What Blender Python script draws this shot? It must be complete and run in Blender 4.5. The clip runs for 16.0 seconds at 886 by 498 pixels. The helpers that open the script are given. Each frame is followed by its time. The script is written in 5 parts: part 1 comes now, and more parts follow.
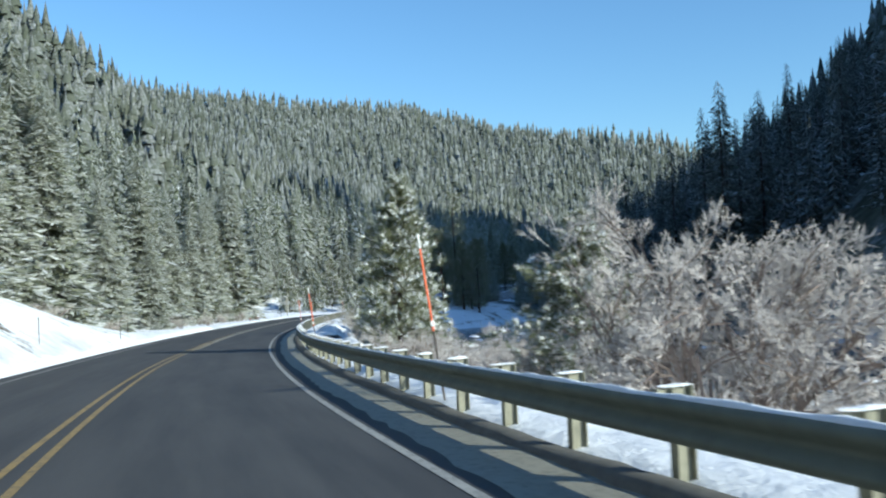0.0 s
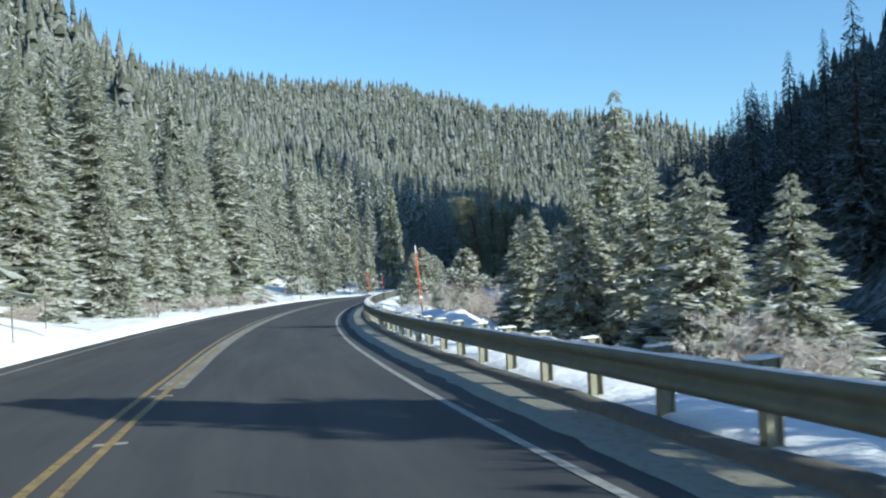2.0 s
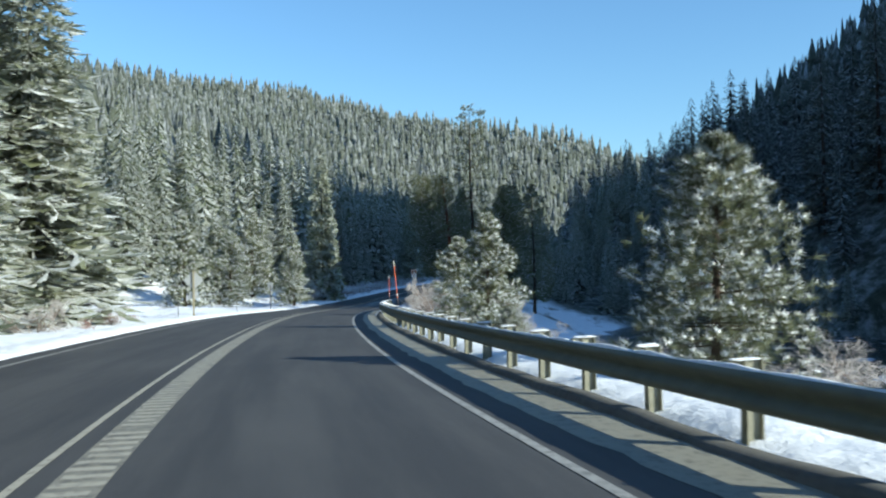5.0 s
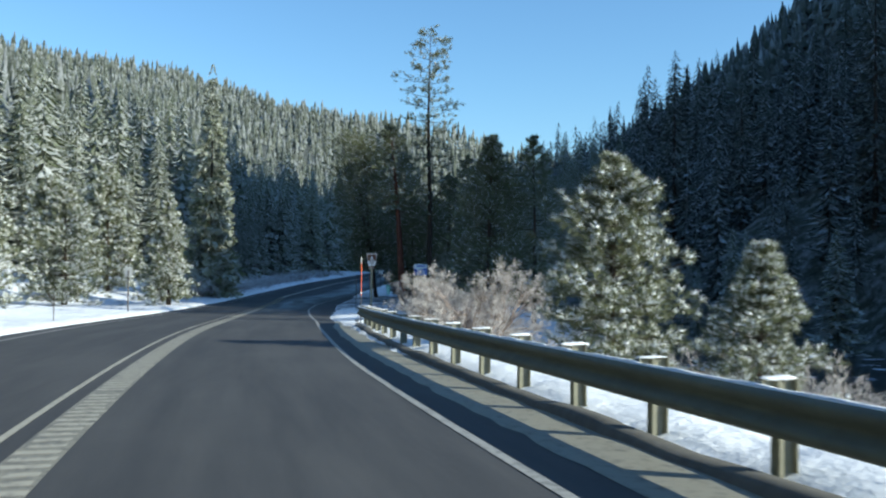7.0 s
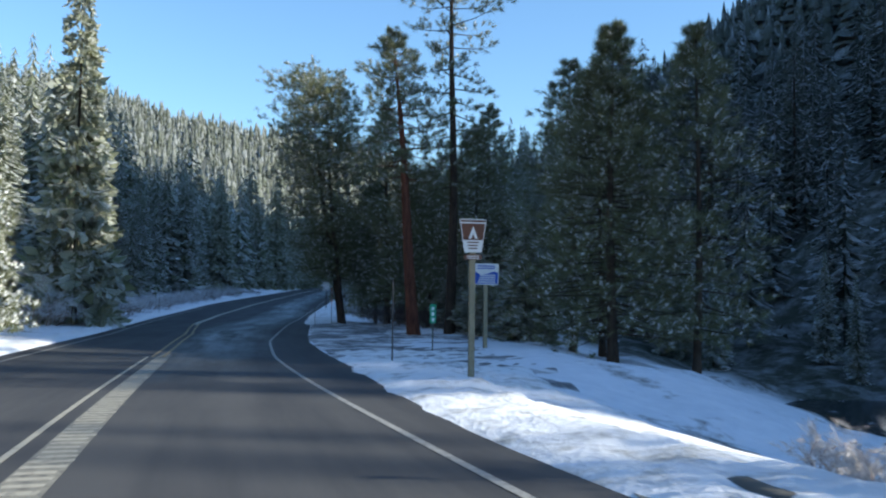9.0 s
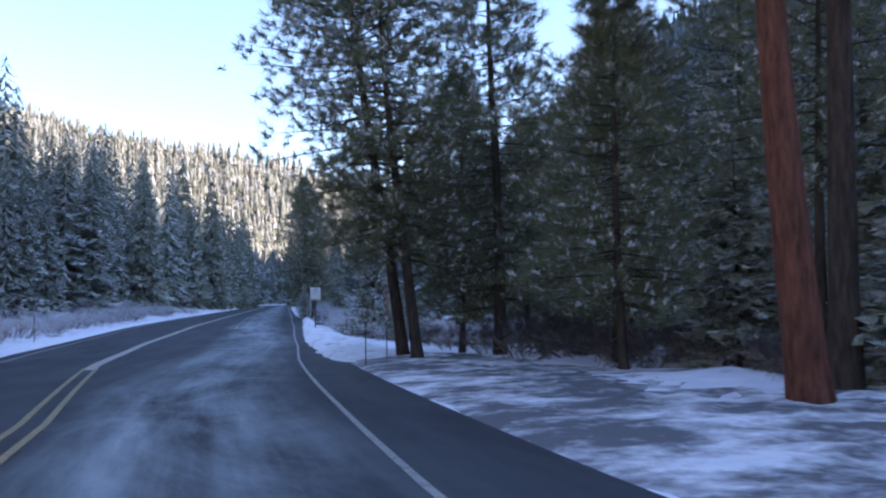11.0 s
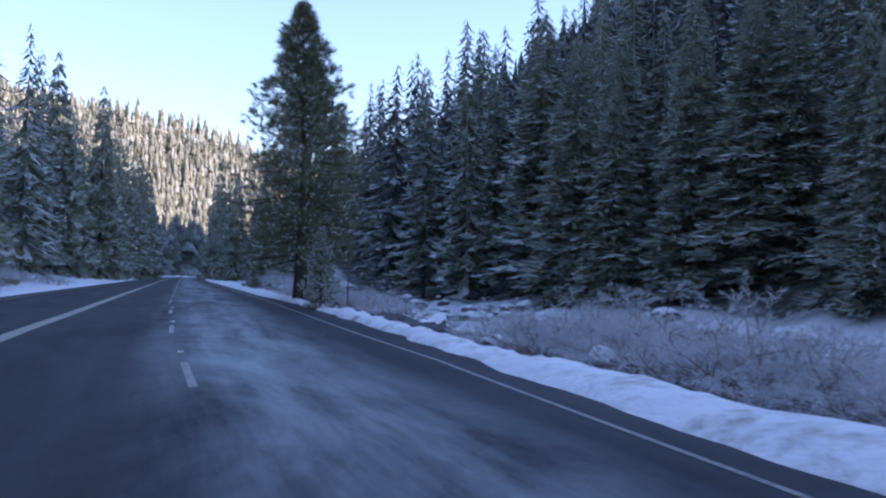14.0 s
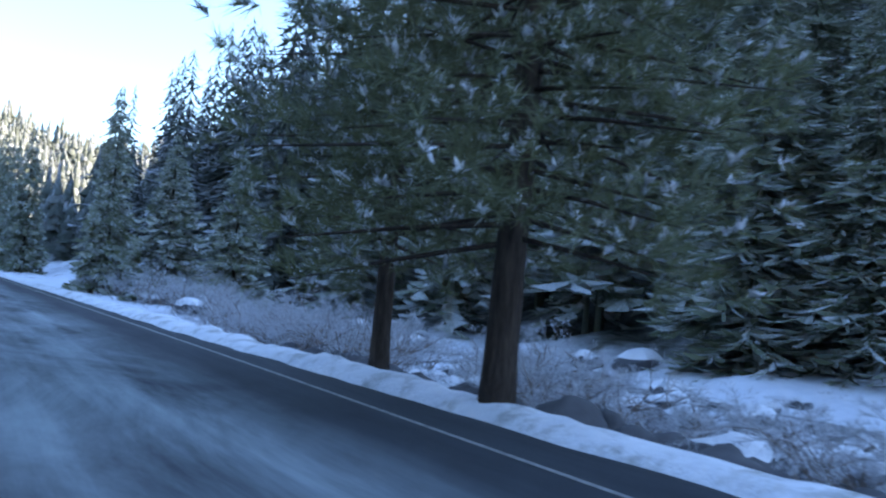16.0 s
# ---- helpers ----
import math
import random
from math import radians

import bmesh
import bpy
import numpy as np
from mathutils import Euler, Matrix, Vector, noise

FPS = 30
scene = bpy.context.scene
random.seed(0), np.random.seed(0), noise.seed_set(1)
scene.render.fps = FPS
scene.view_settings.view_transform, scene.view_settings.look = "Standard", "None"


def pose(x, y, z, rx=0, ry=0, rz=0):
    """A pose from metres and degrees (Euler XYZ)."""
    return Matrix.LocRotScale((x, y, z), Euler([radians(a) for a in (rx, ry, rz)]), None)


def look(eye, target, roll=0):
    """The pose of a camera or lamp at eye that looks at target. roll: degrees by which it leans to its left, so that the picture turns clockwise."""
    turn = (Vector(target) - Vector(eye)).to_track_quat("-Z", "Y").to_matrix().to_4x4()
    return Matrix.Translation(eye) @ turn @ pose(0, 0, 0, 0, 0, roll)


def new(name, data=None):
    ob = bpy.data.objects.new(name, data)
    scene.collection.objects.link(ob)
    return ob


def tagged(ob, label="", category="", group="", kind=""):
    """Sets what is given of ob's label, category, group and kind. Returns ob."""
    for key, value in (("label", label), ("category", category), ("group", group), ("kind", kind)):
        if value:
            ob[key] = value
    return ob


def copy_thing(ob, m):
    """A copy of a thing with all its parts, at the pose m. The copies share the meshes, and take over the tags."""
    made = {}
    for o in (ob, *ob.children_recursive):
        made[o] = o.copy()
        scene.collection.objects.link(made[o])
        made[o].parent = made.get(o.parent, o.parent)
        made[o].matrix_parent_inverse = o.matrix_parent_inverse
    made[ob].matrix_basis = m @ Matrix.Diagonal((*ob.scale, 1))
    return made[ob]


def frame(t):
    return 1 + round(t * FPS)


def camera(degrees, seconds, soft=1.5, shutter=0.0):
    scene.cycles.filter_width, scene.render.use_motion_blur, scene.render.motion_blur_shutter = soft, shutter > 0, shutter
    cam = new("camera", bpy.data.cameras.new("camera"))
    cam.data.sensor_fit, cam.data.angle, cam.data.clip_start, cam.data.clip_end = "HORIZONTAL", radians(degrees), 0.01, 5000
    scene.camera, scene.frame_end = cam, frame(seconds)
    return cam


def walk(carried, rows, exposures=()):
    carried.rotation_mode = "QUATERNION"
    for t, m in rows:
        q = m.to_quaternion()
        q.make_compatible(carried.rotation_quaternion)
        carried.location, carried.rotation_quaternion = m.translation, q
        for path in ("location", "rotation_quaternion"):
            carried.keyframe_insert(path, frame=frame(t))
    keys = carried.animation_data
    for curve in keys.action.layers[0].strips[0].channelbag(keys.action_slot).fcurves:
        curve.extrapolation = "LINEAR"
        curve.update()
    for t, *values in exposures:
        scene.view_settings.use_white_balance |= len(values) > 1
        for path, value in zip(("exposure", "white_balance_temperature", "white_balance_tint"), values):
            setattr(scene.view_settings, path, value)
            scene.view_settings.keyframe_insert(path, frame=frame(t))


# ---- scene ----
cam = camera(52.30, 16.0, soft=2.2, shutter=0.1)
PATH = [
    (0, (0.000, 0.000, 1.357), (-0.003, 9.996, 1.634), -2.65),
    (0.5, (-2.219, 7.390, 1.054), (-2.469, 17.378, 1.481), -2.24),
    (1, (-4.325, 14.828, 0.713), (-4.639, 24.817, 1.035), -2.03),
    (1.5, (-6.303, 22.320, 0.388), (-6.502, 32.316, 0.603), -1.62),
    (2, (-8.126, 29.866, 0.090), (-7.995, 39.864, 0.198), -2.59),
    (2.5, (-9.779, 37.459, -0.196), (-9.490, 47.454, -0.076), -2.16),
    (3, (-11.266, 45.097, -0.456), (-10.697, 55.078, -0.236), -1.13),
    (3.5, (-12.581, 52.774, -0.693), (-11.828, 62.736, -0.268), -1.26),
    (5.8, (-16.117, 88.588, -1.577), (-14.357, 98.431, -1.423), -0.60),
    (6, (-16.231, 91.730, -1.643), (-14.368, 101.554, -1.471), -0.36),
    (6.5, (-16.396, 99.597, -1.812), (-14.353, 109.386, -1.725), 1.00),
    (7, (-16.418, 107.478, -1.980), (-13.791, 117.125, -1.785), 0.53),
    (7.5, (-16.288, 115.357, -2.151), (-13.272, 124.889, -1.915), -0.45),
    (8, (-15.980, 123.228, -2.303), (-12.717, 132.676, -2.003), -0.84),
    (8.2, (-15.804, 126.372, -2.364), (-12.426, 135.777, -2.010), -0.71),
    (10.3, (-12.201, 159.159, -3.373), (-8.275, 168.342, -2.874), 1.50),
    (10.5, (-11.744, 162.274, -3.439), (-7.681, 171.396, -2.925), 0.36),
    (11, (-10.507, 170.065, -3.555), (-6.108, 179.023, -2.918), -0.79),
    (11.5, (-9.115, 177.902, -3.590), (-4.565, 186.799, -3.229), -1.70),
    (12, (-7.551, 185.829, -3.667), (-2.801, 194.626, -3.453), -2.44),
    (12.5, (-5.846, 193.899, -3.739), (-0.862, 202.569, -3.697), -1.31),
    (13, (-3.977, 202.095, -3.764), (1.085, 210.714, -3.438), -1.61),
    (13.5, (-1.939, 210.370, -3.735), (3.230, 218.924, -3.398), -1.18),
    (14, (0.131, 218.706, -3.621), (5.482, 227.145, -3.208), 1.06),
    (14.5, (2.161, 227.063, -3.517), (7.873, 235.260, -3.088), 2.84),
    (15, (4.243, 235.358, -3.405), (10.261, 243.337, -3.045), 5.69),
    (15.5, (6.533, 243.528, -3.297), (13.194, 250.974, -2.879), 4.72),
    (16, (9.141, 251.529, -3.223), (16.241, 258.546, -2.630), 4.19),
]
# the exposure opens as the road runs into the shade
EXPOSURES = ((0, 0.5, 5850, -1), (2.0, 0.62, 5950, -1), (8.2, 0.68, 6150, 0), (9.3, 1.15, 6450, 10), (10.3, 1.72, 6900, 25), (11.0, 2.05, 7050, 29), (12.3, 2.02, 7100, 30), (13.2, 1.78, 7100, 31), (15.0, 1.8, 7000, 31), (15.6, 2.2, 6950, 24), (16, 2.42, 6850, 16))
walk(cam, [(t, look(eye, target, roll)) for t, eye, target, roll in PATH], EXPOSURES)

# ---- world, sun ----
SUN_YAW, SUN_ELEV = -124.0, 24.5     # towards the sun: degrees left of +y, degrees up
world = bpy.data.worlds.new("sky")
scene.world = world
world.use_nodes = True
wn = world.node_tree.nodes
sky = wn.new("ShaderNodeTexSky")
sky.sky_type, sky.sun_disc = "NISHITA", False
sky.sun_elevation, sky.sun_rotation = radians(SUN_ELEV), radians(-SUN_YAW)
sky.altitude, sky.air_density, sky.dust_density, sky.ozone_density = 900, 1.3, 0.55, 5.8
wn["Background"].inputs["Strength"].default_value = 0.125
world.node_tree.links.new(sky.outputs[0], wn["Background"].inputs["Color"])
sun = new("sun", bpy.data.lights.new("sun", "SUN"))
sun.data.energy, sun.data.angle, sun.data.color = 5.0, radians(0.53), (1.0, 0.93, 0.82)
SUN_DIR = Vector((-math.sin(radians(SUN_YAW)) * math.cos(radians(SUN_ELEV)), math.cos(radians(SUN_YAW)) * math.cos(radians(SUN_ELEV)), math.sin(radians(SUN_ELEV))))
sun.matrix_world = look(SUN_DIR * 100, (0, 0, 0))


# ---- materials ----
def material(name, rough=0.8, spec=0.3, metal=0.0):
    m = bpy.data.materials.new(name)
    m.use_nodes = True
    b = m.node_tree.nodes["Principled BSDF"]
    b.inputs["Roughness"].default_value, b.inputs["Specular IOR Level"].default_value, b.inputs["Metallic"].default_value = rough, spec, metal
    return m, m.node_tree, b


def node(tree, kind, **ins):
    n = tree.nodes.new("ShaderNode" + kind)
    for key, v in ins.items():
        n.inputs[key.replace("_", " ")].default_value = v
    return n


def noise_at(tree, scale, detail=4, rough=0.6, stretch=None, coord="Position"):
    """A noise texture in world metres (or object space), with its own stretch."""
    n = node(tree, "TexNoise", Scale=scale, Detail=detail, Roughness=rough)
    src = tree.nodes.new("ShaderNodeNewGeometry").outputs["Position"] if coord == "Position" else tree.nodes.new("ShaderNodeTexCoord").outputs["Object"]
    if stretch:
        mp = tree.nodes.new("ShaderNodeMapping")
        mp.inputs["Scale"].default_value = stretch
        tree.links.new(src, mp.inputs["Vector"])
        src = mp.outputs[0]
    tree.links.new(src, n.inputs["Vector"])
    return n.outputs["Fac"]


def ramp(tree, fac, *stops):
    r = tree.nodes.new("ShaderNodeValToRGB")
    tree.links.new(fac, r.inputs["Fac"])
    while len(r.color_ramp.elements) < len(stops):
        r.color_ramp.elements.new(0.5)
    for e, (p, c) in zip(r.color_ramp.elements, stops):
        e.position, e.color = p, (*c, 1) if len(c) == 3 else (c[0], c[0], c[0], 1)
    return r.outputs["Color"]


def mix(tree, fac, a, b):
    m = tree.nodes.new("ShaderNodeMix")
    m.data_type = "RGBA"
    for sock, v in ((m.inputs[0], fac), (m.inputs[6], a), (m.inputs[7], b)):
        if isinstance(v, (tuple, list)):
            sock.default_value = (*v, 1)
        elif isinstance(v, (int, float)):
            sock.default_value = v
        else:
            tree.links.new(v, sock)
    return m.outputs[2]


def calc(tree, op, a, b=0.0):
    m = tree.nodes.new("ShaderNodeMath")
    m.operation = op
    for sock, v in zip(m.inputs, (a, b)):
        if isinstance(v, (int, float)):
            sock.default_value = v
        else:
            tree.links.new(v, sock)
    return m.outputs[0]


def bump(tree, bsdf, height, strength, dist):
    b = tree.nodes.new("ShaderNodeBump")
    b.inputs["Strength"].default_value, b.inputs["Distance"].default_value = strength, dist
    tree.links.new(height, b.inputs["Height"])
    tree.links.new(b.outputs[0], bsdf.inputs["Normal"])


def up_facing(tree):
    """How far a face looks up, -1 to 1."""
    g = tree.nodes.new("ShaderNodeNewGeometry")
    s = tree.nodes.new("ShaderNodeSeparateXYZ")
    tree.links.new(g.outputs["Normal"], s.inputs[0])
    return s.outputs["Z"]


def frosted(name, green, frost, low, high, snow=(0.82, 0.84, 0.88), fine=9.0, coarse=0.35, amount=0.75, rime=0.5, loft=0.0, thinness=0.2):
    """Needles with rime on them: snow lies where faces look up, in patches."""
    m, t, b = material(name, 0.85, 0.15)
    patch = noise_at(t, fine, 3)
    wide = noise_at(t, coarse, 3)
    base = mix(t, ramp(t, wide, (0.35, (0.0,)), (0.7, (1.0,))), green, tuple(c * 0.55 + d * 0.12 for c, d in zip(green, frost)))
    rnd = t.nodes.new("ShaderNodeNewGeometry").outputs["Random Per Island"]
    base = mix(t, calc(t, "MULTIPLY", rnd, rime), base, frost)
    up = calc(t, "ADD", calc(t, "MULTIPLY", up_facing(t), 0.6), calc(t, "MULTIPLY", calc(t, "SUBTRACT", patch, 0.5), 2.0))
    up = calc(t, "ADD", up, calc(t, "MULTIPLY", rnd, 0.45))
    lie = ramp(t, up, (low, (0.0,)), (high, (1.0,)))
    lie = calc(t, "MULTIPLY", lie, amount)
    colour = mix(t, lie, base, snow)
    t.links.new(colour, b.inputs["Base Color"])
    if loft:                              # a crown of needles scatters light like a soft heap, not like flat sheets
        g = t.nodes.new("ShaderNodeNewGeometry")
        blend = t.nodes.new("ShaderNodeMix")
        blend.data_type = "VECTOR"
        blend.inputs[0].default_value = loft
        blend.inputs[5].default_value = (0, 0, 1)
        t.links.new(g.outputs["Normal"], blend.inputs[4])
        unit = t.nodes.new("ShaderNodeVectorMath")
        unit.operation = "NORMALIZE"
        t.links.new(blend.outputs[1], unit.inputs[0])
        t.links.new(unit.outputs[0], b.inputs["Normal"])
    # thin needles let some light through
    thin = t.nodes.new("ShaderNodeBsdfTranslucent")
    t.links.new(colour, thin.inputs["Color"])
    both = t.nodes.new("ShaderNodeMixShader")
    both.inputs[0].default_value = thinness
    t.links.new(b.outputs[0], both.inputs[1])
    t.links.new(thin.outputs[0], both.inputs[2])
    t.links.new(both.outputs[0], t.nodes["Material Output"].inputs["Surface"])
    return m


def mat_snow(name, dirt=0.0, dirt_colour=(0.3, 0.27, 0.23), scale=0.5, lumps=0.5):
    m, t, b = material(name, 0.75, 0.25)
    col = mix(t, ramp(t, noise_at(t, 2.2, 5), (0.35, (0.0,)), (0.75, (1.0,))), (0.86, 0.87, 0.88), (0.745, 0.765, 0.79))
    if dirt:
        d = ramp(t, noise_at(t, scale, 6, 0.7), (1.0 - dirt - 0.08, (0.0,)), (1.0 - dirt + 0.1, (1.0,)))
        col = mix(t, d, col, dirt_colour)
    t.links.new(col, b.inputs["Base Color"])
    bump(t, b, noise_at(t, 3.0, 6, 0.65), lumps, 0.15)
    return m


def mat_asphalt():
    m, t, b = material("asphalt", 0.78, 0.22)
    fine = noise_at(t, 60, 4, 0.7)
    wide = noise_at(t, 0.35, 4, 0.6)
    col = mix(t, wide, (0.045, 0.047, 0.051), (0.085, 0.084, 0.084))
    col = mix(t, calc(t, "MULTIPLY", fine, 0.35), col, (0.11, 0.105, 0.10))
    # across: metres from the middle of the frosted band, along: metres along the road
    at = t.nodes.new("ShaderNodeAttribute")
    at.attribute_name = "lane"
    lane = t.nodes.new("ShaderNodeSeparateXYZ")
    t.links.new(at.outputs["Vector"], lane.inputs[0])
    mp = t.nodes.new("ShaderNodeMapping")
    mp.inputs["Scale"].default_value = (1.3, 0.10, 1)
    t.links.new(at.outputs["Vector"], mp.inputs["Vector"])
    streak = node(t, "TexNoise", Scale=0.9, Detail=6, Roughness=0.65)
    t.links.new(mp.outputs[0], streak.inputs["Vector"])
    # polished wheel tracks and pale middle of the lanes
    col = mix(t, calc(t, "MULTIPLY", ramp(t, streak.outputs["Fac"], (0.38, (1.0,)), (0.6, (0.0,))), 0.5), col, (0.028, 0.030, 0.035))
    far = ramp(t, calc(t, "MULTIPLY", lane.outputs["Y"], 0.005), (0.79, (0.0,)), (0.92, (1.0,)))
    band = ramp(t, calc(t, "MULTIPLY", calc(t, "ABSOLUTE", lane.outputs["X"]), 0.5), (0.35, (1.0,)), (1.0, (0.12,)))
    drift = node(t, "TexNoise", Scale=0.55, Detail=7, Roughness=0.7, Distortion=0.6)
    mp2 = t.nodes.new("ShaderNodeMapping")
    mp2.inputs["Scale"].default_value = (0.8, 0.28, 1)
    mp2.inputs["Rotation"].default_value = (0, 0, radians(18))
    t.links.new(at.outputs["Vector"], mp2.inputs["Vector"])
    t.links.new(mp2.outputs[0], drift.inputs["Vector"])
    blotch = ramp(t, drift.outputs["Fac"], (0.36, (0.0,)), (0.68, (1.0,)))
    veil = calc(t, "ADD", calc(t, "MULTIPLY", ramp(t, streak.outputs["Fac"], (0.40, (0.0,)), (0.66, (1.0,))), 0.45), calc(t, "MULTIPLY", blotch, 0.65))
    # asphalt grows much darker from 158 m along, fully so by 184 m
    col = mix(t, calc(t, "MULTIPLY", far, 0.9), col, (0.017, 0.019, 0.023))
    frost = calc(t, "MULTIPLY", calc(t, "MULTIPLY", calc(t, "MULTIPLY", veil, band), far), 1.0)
    col = mix(t, frost, col, (0.34, 0.40, 0.41))
    t.links.new(col, b.inputs["Base Color"])
    bump(t, b, fine, 0.25, 0.01)
    return m


def mat_paint(name, colour, wear):
    m, t, b = material(name, 0.6, 0.3)
    w = ramp(t, noise_at(t, 9, 5, 0.7), (wear, (0.0,)), (wear + 0.2, (1.0,)))
    t.links.new(mix(t, w, colour, tuple(c * 0.35 + 0.03 for c in colour)), b.inputs["Base Color"])
    return m


def mat_plain(name, colour, rough=0.7, metal=0.0, vary=0.25, scale=6.0, spec=0.3):
    m, t, b = material(name, rough, spec, metal)
    t.links.new(mix(t, noise_at(t, scale, 4), tuple(c * (1 - vary) for c in colour), tuple(min(1, c * (1 + vary)) for c in colour)), b.inputs["Base Color"])
    return m


def mat_bark(name, dark, light):
    m, t, b = material(name, 0.95, 0.1)
    n = noise_at(t, 3.5, 5, 0.7, (3.0, 3.0, 0.5))
    t.links.new(ramp(t, n, (0.3, dark), (0.75, light)), b.inputs["Base Color"])
    bump(t, b, n, 0.8, 0.05)
    return m


def mat_ground():
    """Snow-covered earth: dead grass, rock and needles show through in places."""
    m, t, b = material("snowy_ground", 0.85, 0.2)
    col = mix(t, ramp(t, noise_at(t, 1.7, 5), (0.35, (0.0,)), (0.75, (1.0,))), (0.84, 0.86, 0.9), (0.72, 0.75, 0.8))
    bare = ramp(t, noise_at(t, 0.23, 7, 0.72), (0.56, (0.0,)), (0.66, (1.0,)))
    earth = ramp(t, noise_at(t, 2.5, 5, 0.7), (0.3, (0.05, 0.045, 0.035)), (0.7, (0.19, 0.15, 0.10)))
    col = mix(t, bare, col, earth)
    steep = calc(t, "ADD", up_facing(t), calc(t, "MULTIPLY", calc(t, "SUBTRACT", noise_at(t, 0.12, 6, 0.7), 0.5), 0.35))
    brush = ramp(t, noise_at(t, 0.9, 5, 0.7), (0.3, (0.025, 0.03, 0.02)), (0.75, (0.09, 0.10, 0.075)))
    cover = ramp(t, steep, (0.70, (1.0,)), (0.84, (0.0,)))
    high = t.nodes.new("ShaderNodeSeparateXYZ")
    t.links.new(t.nodes.new("ShaderNodeNewGeometry").outputs["Position"], high.inputs[0])
    # forest floor under the trees of the hillsides
    floor_ = ramp(t, calc(t, "ADD", calc(t, "MULTIPLY", high.outputs["Z"], 0.05), calc(t, "MULTIPLY", noise_at(t, 0.03, 5), 0.5)), (0.35, (0.0,)), (0.75, (0.62,)))
    cover = calc(t, "MAXIMUM", cover, floor_)
    # needle litter and brush under the trees
    at = t.nodes.new("ShaderNodeAttribute")
    at.attribute_name = "litter"
    under = calc(t, "MULTIPLY", at.outputs["Fac"], ramp(t, noise_at(t, 0.6, 6, 0.7), (0.45, (1.0,)), (0.8, (0.55,))))
    cover = calc(t, "MAXIMUM", cover, under)
    col = mix(t, cover, col, brush)
    t.links.new(col, b.inputs["Base Color"])
    bump(t, b, noise_at(t, 1.5, 6, 0.65), 0.5, 0.3)
    return m


def mat_water():
    m, t, b = material("creek_water", 0.12, 0.5)
    ice = ramp(t, noise_at(t, 0.35, 6, 0.7), (0.58, (0.0,)), (0.66, (1.0,)))
    t.links.new(mix(t, ice, (0.012, 0.018, 0.024), (0.6, 0.65, 0.72)), b.inputs["Base Color"])
    t.links.new(calc(t, "ADD", calc(t, "MULTIPLY", ice, 0.5), 0.15), b.inputs["Roughness"])
    bump(t, b, noise_at(t, 2.0, 4), 0.5, 0.1)
    return m


ASPHALT, GROUND, WATER = mat_asphalt(), mat_ground(), mat_water()
SNOW = mat_snow("clean_snow")
BERM = mat_snow("ploughed_snow", 0.42, (0.40, 0.395, 0.36), 1.6, 0.55)
TRACKED = mat_snow("tracked_snow", 0.55, (0.15, 0.15, 0.155), 0.7, 0.9)
WHITE_PAINT, YELLOW_PAINT = mat_paint("white_road_paint", (0.32, 0.315, 0.29), 0.46), mat_paint("yellow_road_paint", (0.32, 0.22, 0.08), 0.44)
RUMBLE = mat_paint("salted_rumble_strip", (0.38, 0.355, 0.285), 0.5)
SALT = mat_paint("salt_film_on_asphalt", (0.24, 0.225, 0.18), 0.45)
SAND = mat_paint("sanded_shoulder", (0.25, 0.24, 0.195), 0.5)
KERB = mat_plain("weathered_asphalt_kerb", (0.12, 0.115, 0.10), 0.9, 0, 0.45, 8)
STEEL = mat_plain("galvanised_steel", (0.13, 0.145, 0.115), 0.68, 0.1, 0.4, 3.5)
POST_WOOD = mat_plain("weathered_post_timber", (0.28, 0.25, 0.17), 0.9, 0, 0.35, 12)
POST_STEEL = mat_plain("weathered_post_steel", (0.25, 0.245, 0.185), 0.65, 0.15, 0.4, 9)
FIR = frosted("frosted_fir_needles", (0.16, 0.19, 0.095), (0.46, 0.48, 0.39), 0.62, 1.1, fine=18.0, amount=0.75, rime=0.8, loft=0.3, thinness=0.3)
# darker copy of the fir needles: the right slope's shade put into their colour
SHADE_FIR = frosted("shade_darkened_needles", (0.06, 0.072, 0.05), (0.27, 0.29, 0.27), 0.72, 1.2, fine=9.0, amount=0.5, rime=0.5, loft=0.25)
FAR_FIR = frosted("rimed_forest", (0.15, 0.17, 0.12), (0.36, 0.385, 0.345), 0.6, 1.3, fine=1.6, coarse=0.05, amount=0.42, rime=0.5, loft=0.45, thinness=0.38)
FIR_BANK = frosted("heavily_rimed_fir_needles", (0.20, 0.22, 0.11), (0.58, 0.60, 0.51), 0.5, 1.05, fine=14.0, amount=0.8, rime=0.9, loft=0.15, thinness=0.42)
PINE = frosted("pine_needles", (0.135, 0.15, 0.06), (0.36, 0.38, 0.27), 0.75, 1.15, fine=8, amount=0.5, rime=0.5, loft=0.25, thinness=0.28)
PUFF = mat_snow("settled_tree_snow", 0.46, (0.47, 0.49, 0.38), 6.0, 0.6)
RIMED_SNOW = mat_snow("rime_on_twigs", 0.45, (0.34, 0.36, 0.36), 3.0, 0.4)
RIME = mat_plain("rimed_twig_bark", (0.49, 0.455, 0.425), 0.9, 0, 0.3, 14)
# whiter copy of the twig rime, the cold tone of shade put into its colour
SHADE_RIME = mat_plain("rime_whitened_for_shade", (0.55, 0.56, 0.57), 0.9, 0, 0.3, 14)
STEM = mat_plain("grey_brown_shrub_bark", (0.24, 0.19, 0.16), 0.9, 0, 0.4, 14)
DARK_TWIG = mat_plain("dark_bare_twigs", (0.09, 0.075, 0.07), 0.9, 0, 0.4, 14)
RED_TWIG = mat_plain("reddish_bare_twigs", (0.36, 0.225, 0.18), 0.9, 0, 0.3, 25)
BARK = mat_bark("grey_brown_bark", (0.025, 0.02, 0.017), (0.12, 0.09, 0.07))
